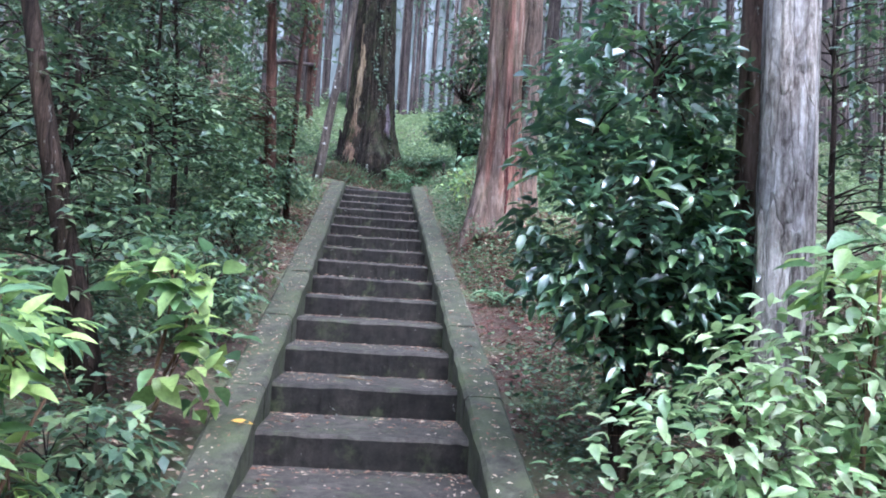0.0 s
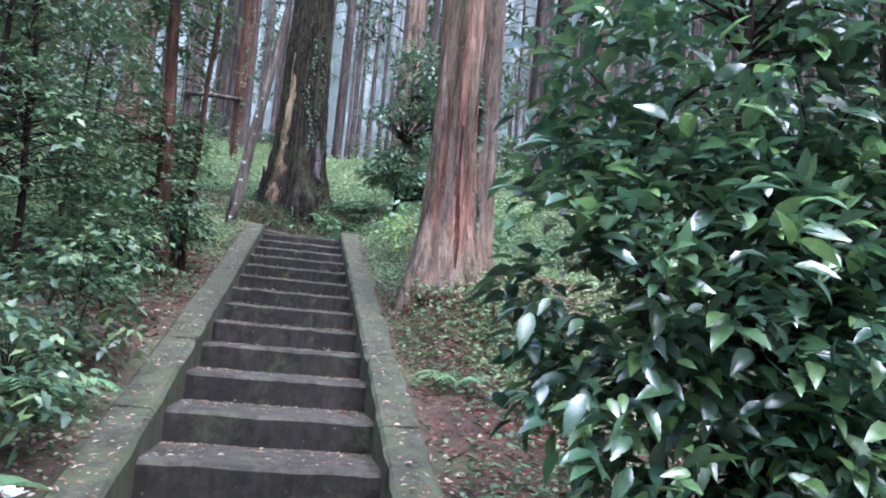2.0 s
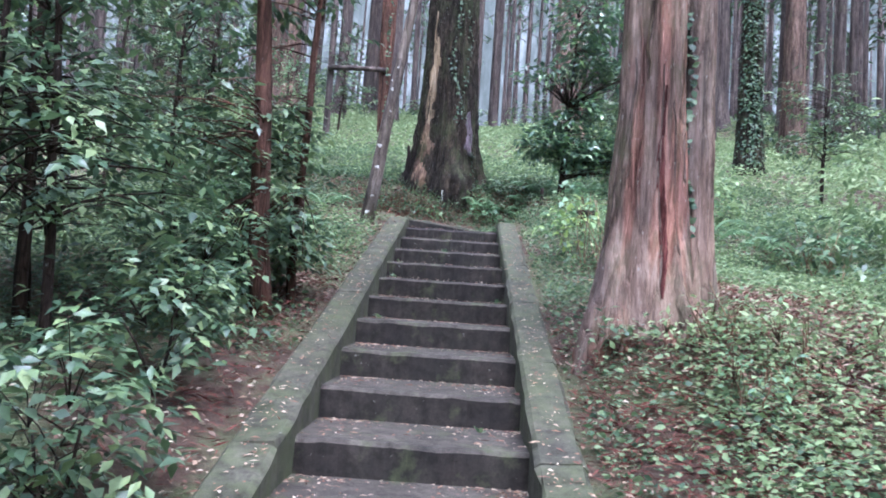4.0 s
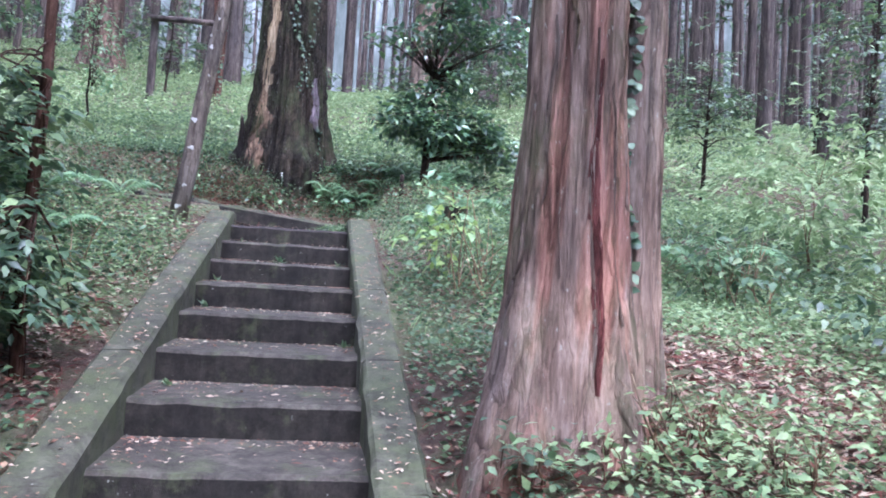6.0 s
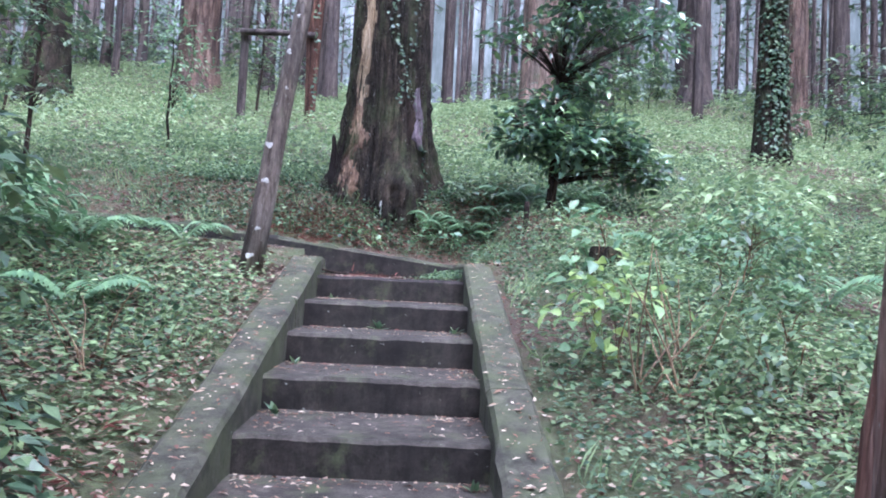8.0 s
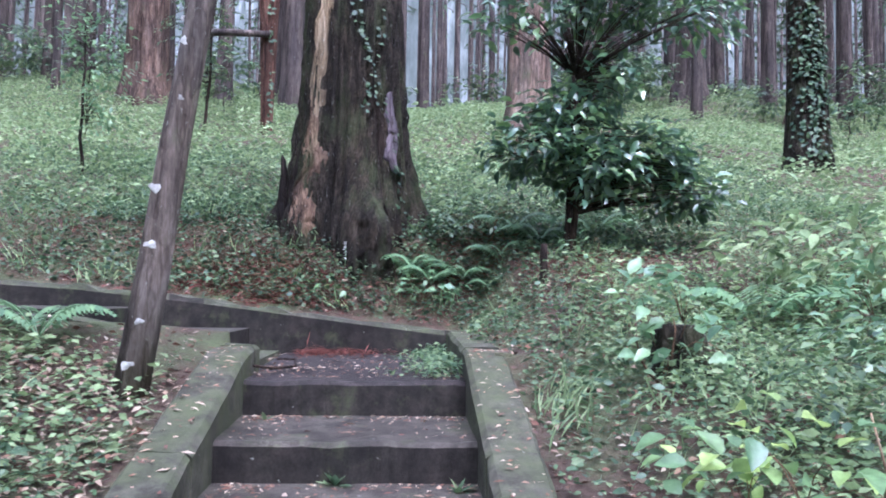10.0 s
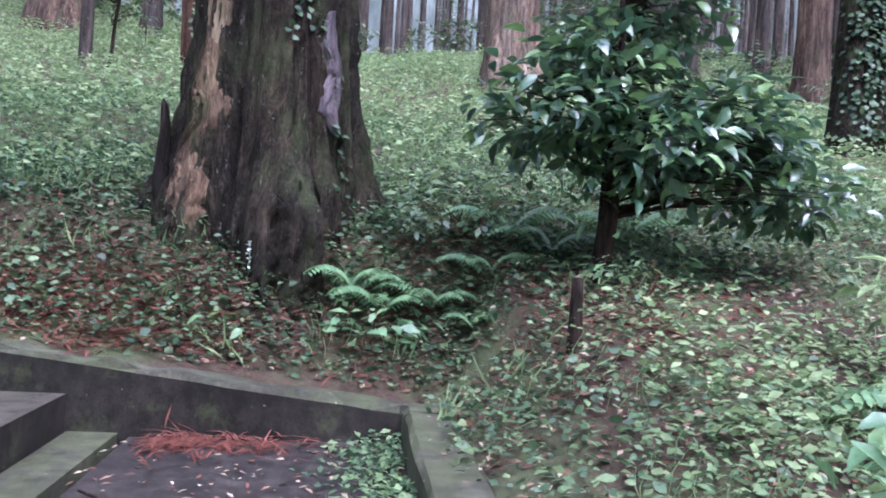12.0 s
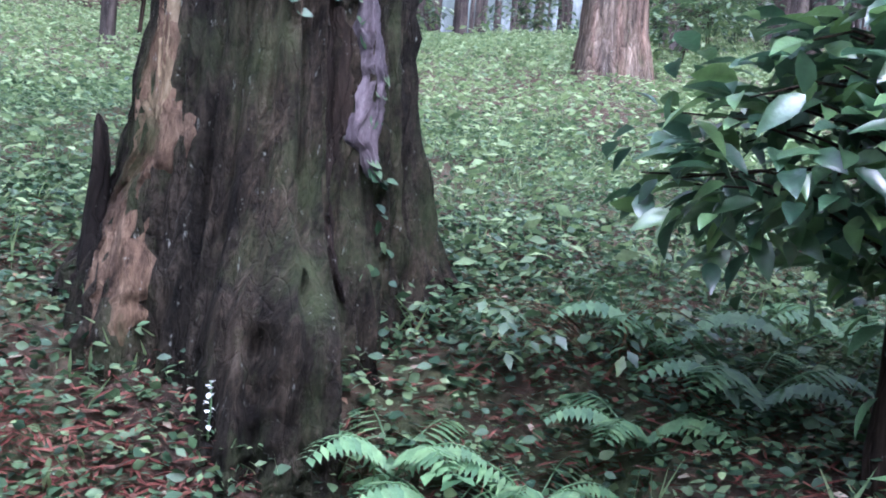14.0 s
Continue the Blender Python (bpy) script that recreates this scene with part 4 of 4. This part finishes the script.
for k in range(16):
    y = r9.uniform(-10, -5.5)
    x = 2.3 + r9.uniform(0, 1) * 4.5
    h = r9.uniform(1.8, 3.4)
    sapling(x, y, h, 0.03, (r9.normal() * 0.08, r9.normal() * 0.08), "evergreen understorey sapling with dark leaves", [((0, 0, h * 0.8), (0.75, 0.75, 0.7), 80), ((0.1, 0, h * 0.35), (0.7, 0.7, 0.55), 70)], group="understorey saplings")
for x, y, h in ((5.6, -0.6, 3.2), (6.4, 1.0, 3.4), (7.2, -1.5, 3.2), (5.2, 2.6, 2.0), (8.2, 3.5, 3), (11, 9, 2.4)):
    sapling(x, y, h, 0.03, (0.05, 0), "slim evergreen sapling on the slope", [((0, 0, h * 0.75), (0.8, 0.8, 0.7), 90), ((0.1, 0, h * 0.4), (0.6, 0.6, 0.4), 50)], group="slope saplings")


for k in range(60):
    y = r9.uniform(10, 44)
    x = r9.uniform(-0.62, 0.62) * (y + 6)
    if abs(x - 1.3) < 1.2:
        continue
    h = r9.uniform(0.5, 1.3)
    shrub("evergreen_shrub", (x, y), "leafy evergreen shrub under the cedars", "bush", BARK_DARK, UNDER, [(0.05, 0, h)], [((0, 0, h), (0.7 + 0.02 * y, 0.7, h * 0.6), 45)], 7, (0.1 + 0.004 * y, 0.05 + 0.002 * y), 0.012, "slope shrubs")


# ---- ferns ----
def fern(x, y, fronds, length, label, z=None):
    t = thing("fern", (x, y, float(ground_z(x, y)) if z is None else z), label, "fern", "ferns")
    r = np.random.default_rng(int(abs(x * 100 + y * 37)))
    for k in range(fronds):
        ang = 6.283 * k / fronds + r.uniform(-0.3, 0.3)
        L = length * r.uniform(0.8, 1.15)
        d = np.array([math.cos(ang), math.sin(ang), 0])
        u = np.linspace(0.0, 1, 17)
        mid = d * (L * u)[:, None] + np.array([0, 0, 1]) * (L * (1.5 * u - 1.15 * u ** 2))[:, None]
        b = tube(Build(), mid[::2], 0.004 * (1.1 - u[::2]), 4, False)
        p = np.repeat(mid[3:], 2, 0)
        sd = np.cross(d, (0, 0, 1.0))
        sign = np.tile([1.0, -1.0], len(mid[3:]))[:, None]
        ax = sd * sign + d * 0.35 - np.array([0, 0, 0.15])
        ln = np.repeat(L * 0.3 * np.sin(np.clip(1.15 - u[3:], 0, 1) * 2.2), 2) + 0.01
        leaves(b, p, ax, np.tile([0, 0, 1.0], (len(p), 1)), ln, np.full(len(p), L * 0.085), 0.1, 0.25)
        part("frond", b, FERN, t)
    return t


for x, y, n, L in ((0.42, 2.2, 7, 0.27), (0.28, 2.3, 6, 0.28), (0.66, 2.25, 6, 0.24), (0.85, 2.1, 5, 0.2), (0.95, 2.35, 6, 0.28), (1.25, 2.35, 6, 0.34), (3.3, -1.3, 7, 0.6), (2.6, -1.0, 6, 0.45), (2.2, 0.6, 6, 0.45), (-1.6, -1.4, 6, 0.4), (-2.0, -0.4, 6, 0.4), (-1.5, 0.1, 6, 0.35), (1.1, 2.7, 6, 0.35), (1.8, 2.8, 6, 0.4), (-1.0, -6.9, 6, 0.3), (1.0, -6.2, 5, 0.22)):
    fern(x, y, n, L, "green fern with arching fronds")


# ---- stumps, poles and small things ----
def stump(x, y, h, r, label, mat):
    t = trunk_build(h, [(-0.2, r * 1.4), (0, r * 1.25), (h * 0.5, r), (h, r * 0.9)], n=24, rings=14, seed=int(x * 100), lobes=4, lobe=0.1, sink=0.2)
    o = thing("tree_stump", (x, y, float(ground_z(x, y))), label, "stump")
    part("trunk", t, mat, o)
    return o


stump(1.46, -0.16, 0.2, 0.12, "mossy broken tree stump among weeds", CEDAR_MOSS)
stump(1.09, 1.22, 0.25, 0.022, "thin dark broken stump with a pale torn foot", BARK_DARK)
dark = cedar((-1.92, 8.64), [(-0.5, 0.13), (0, 0.09), (1.0, 0.11), (2.4, 0.16), (6, 0.14), (17, 0.06)], "dark red-brown slim trunk with climbing ivy", BARK_BROWN, lobes=3, lobe=0.05, n=30, rings=40, seed=31)
tagged(part("ivy", ivy_line(lambda a, z: 0.16, -1.2, -1.2, 0.1, 5, 110, 0.07), IVY, dark, "climbing ivy"), kind="stuff")
cedar((-3.15, 8.64), [(-0.5, 0.1), (0, 0.08), (17, 0.04)], "slim dark trunk beside a wooden rail", CEDAR_FAR, lobes=3, lobe=0.05, n=16, rings=20, seed=32)
b = tube(Build(), [(-3.2, 8.5, 4.38), (-2.5, 8.5, 4.4), (-1.88, 8.47, 4.38)], [0.06, 0.055, 0.05], 10)
tagged(part("wooden_rail", b, CEDAR_FAR), "weathered wooden rail fixed between two trunks", "rail")


def dry_stalks(x, y, m, h, label):
    t = thing("dry_stalk_clump", (x, y, float(ground_z(x, y))), label, "plant")
    r = np.random.default_rng(int(abs(x * 91 + y * 13)))
    for k in range(m):
        e = np.array([r.normal() * 0.16, r.normal() * 0.12, h * r.uniform(0.6, 1.1)])
        o = np.array([r.normal() * 0.07, r.normal() * 0.07, -0.03])
        s_ = np.linspace(0, 1, 6)[:, None]
        part("stalk", tube(Build(), o + s_ * (e - o) + np.array([0.03, 0.02, 0]) * np.sin(s_ * 4 + k), 0.006 * (1.1 - 0.7 * s_[:, 0]), 5), DRY, t)
    return t


dry_stalks(1.3, -2.15, 14, 0.6, "clump of dry upright brown stalks")
dry_stalks(3.2, -2.2, 12, 0.6, "bare bushy twigs in a clump")
dry_stalks(-1.2, -2.2, 5, 0.4, "few dead twigs in the leaf litter")
dry_stalks(1.72, -9.9, 9, 1.0, "bare brown shrub stalks")
dry_stalks(1.5, -4.7, 5, 0.3, "thin bare twigs beside the cedar")


def flower(x, y, m, size, label, spike):
    t = thing("white_flower", (x, y, float(ground_z(x, y))), label, "flower")
    b = tube(Build(), [(0, 0, -0.02), (0.005, 0, 0.06 + 0.1 * spike), (0, 0, 0.1 + 0.12 * spike)], [0.003, 0.003, 0.002], 5)
    part("stem", b, FERN, t)
    d = sphere_dirs(m)
    base = np.tile([0, 0, 0.1], (m, 1)) + (np.stack([np.zeros(m), np.zeros(m), np.linspace(0, 0.12, m)], 1) if spike else d * 0.03)
    part("blossom", leaves(Build(), base, d + np.array([0, 0, 0.3]), np.tile([0, 0, 1.0], (m, 1)) + 0.3 * d, np.full(m, size), np.full(m, size * 0.8), full=True), PETAL, t)


flower(-0.79, -7.93, 14, 0.05, "small white blossom beside the kerb", 0)
flower(-0.23, 2.29, 16, 0.02, "thin white flower spike at the cedar foot", 1)
yl = leaves(Build(), [(-0.62, -8.55, SLOPE * -8.55 + 0.108)], [(1, 0.2, 0.0)], [(0, -0.28, 1)], np.array([0.11]), np.array([0.05]), full=True)
tagged(part("fallen_leaf", yl, YELLOW), "single fallen yellow leaf on the kerb", "leaf")
tw = tube(Build(), [(-0.2, -7.35, -2.2), (-0.08, -7.5, -2.19), (0.02, -7.56, -2.195)], [0.004, 0.005, 0.003], 5)
tagged(part("twig", tw, DRY), "thin dry twig lying on a step", "twig")
tw = tube(Build(), [(-0.75, 0.35, 0.09), (-0.6, 0.2, 0.06), (-0.45, 0.28, 0.03), (-0.35, 0.5, 0.02), (-0.38, 0.72, 0.04), (-0.5, 0.85, 0.03)], [0.006, 0.008, 0.008, 0.008, 0.007, 0.004], 6)
tagged(part("dead_vine", tw, BARK_DARK), "dead woody vine lying on the landing", "vine")


# ---- ground cover ----
def scatter(m, x0, x1, y0, y1, keep=None):
    x, y = rng.uniform(x0, x1, m), rng.uniform(y0, y1, m)
    ok = ~((np.abs(x) < 0.72) & (y < 0.6)) & ~((x > -2.9) & (x < 0.6) & (y > 0.0) & (y < 1.75) & ((x > -0.75) | (y > 0.42)))
    if keep is not None:
        ok &= keep(x, y)
    return x[ok], y[ok]


def carpet(b, x, y, length, ratio, lift, flat=0.6, full=False):
    m = len(x)
    z = ground_z(x, y) + rng.uniform(0, 1, m) ** 1.5 * lift
    ang = rng.uniform(0, 6.283, m)
    ax = np.stack([np.cos(ang), np.sin(ang), rng.uniform(-0.3, 0.6, m)], 1)
    up = np.array([0, 0, 1.0]) + rng.normal(size=(m, 3)) * flat * 0.6
    s = rng.uniform(0.6, 1.4, m)
    return leaves(b, np.stack([x, y, z], 1), ax, up, length * s, length * ratio * s, full=full)


def patchy(x, y, low=-1.1):
    p = np.sin(1.9 * x + 1.3 * np.sin(1.1 * y)) + np.sin(2.3 * y + 1.7 * np.sin(0.9 * x)) + rng.normal(size=len(x)) * 0.6
    bare = ((x > 0.7) & (x < 1.7) & (y < -4.5) & (y > -9)) | ((x < -0.7) & (x > -1.1) & (y < -3) & (y > -9))
    root = (np.hypot(x + 0.1, y - 2.6) < 1.9)
    open_slope = (x > 1.5) & (y < -2.2) & (y > -7.5)
    verge = (x < -0.75) & (x > -2.4) & (y > -3.6) & (y < 0.3)
    return p > np.where(bare, np.where(x > 1.15, -0.3, 0.4), np.where(root, -1.7, np.where(open_slope, 0.7, np.where(verge, -0.1, low))))


def clumps(m, per, size, x0, x1, y0, y1, keep):
    """Points gathered in clumps."""
    x, y = scatter(m, x0, x1, y0, y1, keep)
    x, y = np.repeat(x, per) + rng.normal(size=len(x) * per) * size, np.repeat(y, per) + rng.normal(size=len(y) * per) * size
    ok = ~((np.abs(x) < 0.74) & (y < 0.6)) & ~((x > -2.9) & (x < 0.6) & (y > 0.0) & (y < 1.76))
    return x[ok], y[ok]


near = Build()
x, y = clumps(30000, 8, 0.09, -4.5, 4.5, -10.8, 7, patchy)
carpet(near, x, y, 0.03, 0.6, 0.13, 0.9)
x, y = clumps(13000, 5, 0.12, -4.5, 4.5, -10.8, 7, patchy)
carpet(near, x, y, 0.038, 0.62, 0.18, 0.9, full=True)
tagged(part("ground_cover", near, COVER), "low green leafy ground cover under the trees", "undergrowth", kind="stuff")
ivy = Build()
x, y = clumps(2000, 9, 0.1, -2.4, 2.3, 1.8, 4.2, lambda x, y: np.sin(3.1 * x + 2 * y) + rng.normal(size=len(x)) > -0.7)
carpet(ivy, x, y, 0.036, 0.75, 0.09, 0.9, full=True)
x, y = clumps(500, 6, 0.1, -3.0, -1.0, -8.5, -0.5, None)
carpet(ivy, x, y, 0.055, 0.6, 0.16)
tagged(part("creeping_ivy", ivy, IVY), "dark creeping ivy round the tree roots", "undergrowth", kind="stuff")
grass = Build()
x, y = clumps(700, 10, 0.06, -4.5, 4.5, -3.5, 7, patchy)
m = len(x)
ax = np.stack([rng.normal(size=m) * 0.5, rng.normal(size=m) * 0.5, np.ones(m)], 1)
leaves(grass, np.stack([x, y, ground_z(x, y)], 1), ax, np.stack([np.cos(3 * x), np.sin(3 * y), np.full(m, 0.2)], 1), rng.uniform(0.08, 0.19, m), np.full(m, 0.011), 0.1, 0.5)
tagged(part("grass", grass, MEADOW), "thin arching grass blades in the undergrowth", "grass", kind="stuff")
mead = Build()
x, y = scatter(170000, -14, 16, 3.0, 20, lambda x, y: (np.abs(x) > 4.4) | (y > 5.5) | (rng.random(len(x)) < 0.5))
carpet(mead, x, y, 0.075, 0.5, 0.24, 1.0)
x, y = scatter(12000, -14, -4.4, -10, 3)
carpet(mead, x, y, 0.11, 0.5, 0.26, 0.8)
x, y = scatter(16000, 4.4, 14, -10, 3)
carpet(mead, x, y, 0.11, 0.5, 0.26, 0.8)
x, y = scatter(50000, -40, 40, 20, 55)
carpet(mead, x, y, 0.26, 0.5, 0.4, 1.0)
tagged(part("undergrowth", mead, MEADOW), "bright green undergrowth spreading over the slope", "undergrowth", kind="stuff")
light = Build()
x, y = clumps(9000, 7, 0.1, 1.3, 5.0, -7.0, 1.5, lambda x, y: np.sin(1.6 * x + y) + np.sin(2.1 * y) + rng.normal(size=len(x)) * 0.5 > -0.6)
carpet(light, x, y, 0.04, 0.55, 0.15, 0.9)
x, y = clumps(1500, 7, 0.1, -4.5, -0.85, -3.0, 0.4, None)
carpet(light, x, y, 0.045, 0.6, 0.14)
tagged(part("pale_ground_cover", light, MEADOW), "pale green low weeds on the open slope", "undergrowth", kind="stuff")
lit = Build()
x, y = scatter(44000, -3.5, 4, -10.8, 4)
carpet(lit, x, y, 0.036, 0.5, 0.035, 0.7)
tagged(part("leaf_litter", lit, LITTER), "scattered brown dead leaves on the soil", "leaf litter", kind="stuff")
straw = Build()
x, y = clumps(3600, 8, 0.16, 1.4, 4.8, -7.2, -2.0, lambda x, y: np.sin(1.4 * x + 0.8 * y) + np.sin(1.9 * y - x) + rng.normal(size=len(x)) * 0.5 > -0.5)
carpet(straw, x, y, 0.05, 0.32, 0.035, 0.5)
x, y = clumps(900, 8, 0.13, -2.4, -0.85, -3.6, 0.2, None)
carpet(straw, x, y, 0.045, 0.4, 0.035, 0.5)
tagged(part("straw_litter", straw, STRAW), "pale dry leaf scraps on the open slope", "leaf litter", kind="stuff")
# red cedar sprays round the trunks
duff = Build()
for cx, cy, sx, sy, m in ((-0.75, 2.1, 0.45, 0.2, 1700), (2.2, -5.2, 0.7, 0.5, 900), (2.7, -4.6, 0.8, 0.5, 500), (1.0, 1.5, 0.5, 0.35, 600), (0.8, 2.5, 0.4, 0.3, 700), (1.25, -5.0, 0.5, 0.6, 1500), (1.3, -6.8, 0.4, 0.9, 1300), (-0.95, -4.0, 0.2, 1.2, 700), (-1.5, 2.6, 0.8, 0.5, 700), (2.6, -4.2, 0.6, 0.5, 600)):
    x, y = cx + rng.normal(size=m) * sx, cy + rng.normal(size=m) * sy
    ok = (np.abs(x) > 0.74) | (y > 1.78)
    carpet(duff, np.repeat(x[ok], 3) + rng.normal(size=3 * ok.sum()) * 0.03, np.repeat(y[ok], 3) + rng.normal(size=3 * ok.sum()) * 0.03, 0.07, 0.1, 0.05, 0.7)
tagged(part("cedar_duff", duff, TWIGS), "fallen red-brown cedar sprays round the trunks", "leaf litter", kind="stuff")
# debris on the treads, landing and kerbs
deb, bits = Build(), Build()
for k in range(0, 18):
    m = 240
    x = rng.uniform(-0.5, 0.5, m)
    x = np.where(rng.random(m) < 0.45, np.sign(x) * (0.5 - np.abs(rng.normal(size=m)) * 0.12), x)
    u = rng.uniform(0.02, 0.58, m)
    u = np.where(rng.random(m) < 0.5, 0.58 - np.abs(rng.normal(size=m)) * 0.07, u)
    base = np.stack([x, -GOING * k + np.clip(u, 0.03, 0.585), np.full(m, -RISE * k + 0.012)], 1)
    ang = rng.uniform(0, 6.28, m)
    ax = np.stack([np.cos(ang), np.sin(ang), np.full(m, 0.08)], 1)
    leaves(deb, base, ax, np.tile([0, 0, 1.0], (m, 1)) + rng.normal(size=(m, 3)) * 0.25, 0.012 + 0.045 * rng.random(m) ** 2.5, 0.007 + 0.016 * rng.random(m), 0.2, 0.1)
m = 230
x, y = rng.uniform(-0.58, 0.48, m), 0.05 + 1.5 * rng.random(m)
leaves(deb, np.stack([x, y, np.full(m, 0.014)], 1), rng.normal(size=(m, 3)) * np.array([1, 1, 0.1]), np.tile([0, 0, 1.0], (m, 1)) + rng.normal(size=(m, 3)) * 0.2, rng.uniform(0.015, 0.05, m), rng.uniform(0.01, 0.02, m))
m = 1700
y = rng.uniform(-10.3, 0.4, m)
x = np.where(rng.random(m) < 0.5, rng.uniform(0.53, 0.7, m), rng.uniform(-0.72, -0.55, m))
leaves(deb, np.stack([x, y, SLOPE * np.minimum(y, 0.1) + 0.108], 1), rng.normal(size=(m, 3)) * np.array([1, 1, 0.1]), np.tile([0, -0.28, 1.0], (m, 1)) + rng.normal(size=(m, 3)) * 0.15, 0.012 + 0.045 * rng.random(m) ** 2, rng.uniform(0.008, 0.018, m))
tagged(part("step_litter", deb, LITTER), "small dead leaves strewn over the steps", "leaf litter", kind="stuff")
m = 420
x, y = -0.45 + np.abs(rng.normal(size=m)) * 0.28, 1.56 - np.abs(rng.normal(size=m)) * 0.1
ok = (x < 0.45) & (y > 0.3)
n = int(ok.sum())
base = np.stack([x[ok], y[ok], 0.02 + 0.03 * rng.random(n)], 1)
wet = leaves(Build(), base, rng.normal(size=(n, 3)) * np.array([1, 1, 0.15]), np.tile([0, 0, 1.0], (n, 1)), rng.uniform(0.06, 0.14, n), np.full(n, 0.009))
tagged(part("landing_duff", wet, TWIGS), "red cedar sprays heaped against the retaining wall", "leaf litter", kind="stuff")
m = 900
x, y = 0.49 - np.abs(rng.normal(size=m)) * 0.13, rng.uniform(0.05, 1.57, m)
z = 0.015 + 0.07 * rng.random(m) * np.clip((x - 0.1) / 0.3, 0, 1)
wet = leaves(Build(), np.stack([x, y, z], 1), rng.normal(size=(m, 3)) * np.array([1, 1, 0.3]), np.tile([0, 0, 1.0], (m, 1)) + rng.normal(size=(m, 3)) * 0.3, rng.uniform(0.02, 0.05, m), rng.uniform(0.015, 0.03, m))
tagged(part("landing_weeds", wet, COVER), "small green weeds along the landing kerb", "weed", kind="stuff")
# weeds on the steps
for x, k, u, n, L in ((-0.05, 2, 0.6, 9, 0.09), (-0.44, 4, 0.5, 10, 0.07), (-0.45, 3, 0.5, 8, 0.06), (0.44, 5, 0.5, 8, 0.06), (-0.42, 6, 0.45, 8, 0.06), (0.42, 2, 0.5, 9, 0.07), (0.3, 9, 0.5, 6, 0.05), (-0.4, 1, 0.5, 7, 0.05)):
    d = sphere_dirs(n)
    d[:, 2] = np.abs(d[:, 2]) + 0.3
    t = thing("weed", (x, -GOING * k + u - 0.02, -RISE * k), "small green weed growing from a step joint", "weed", "step weeds")
    part("foliage", leaves(Build(), np.zeros((n, 3)), d, np.tile([0, 0, 1.0], (n, 1)) + rng.normal(size=(n, 3)) * 0.2, L * rng.uniform(0.6, 1.2, n), np.full(n, L * 0.4), full=True), COVER, t)
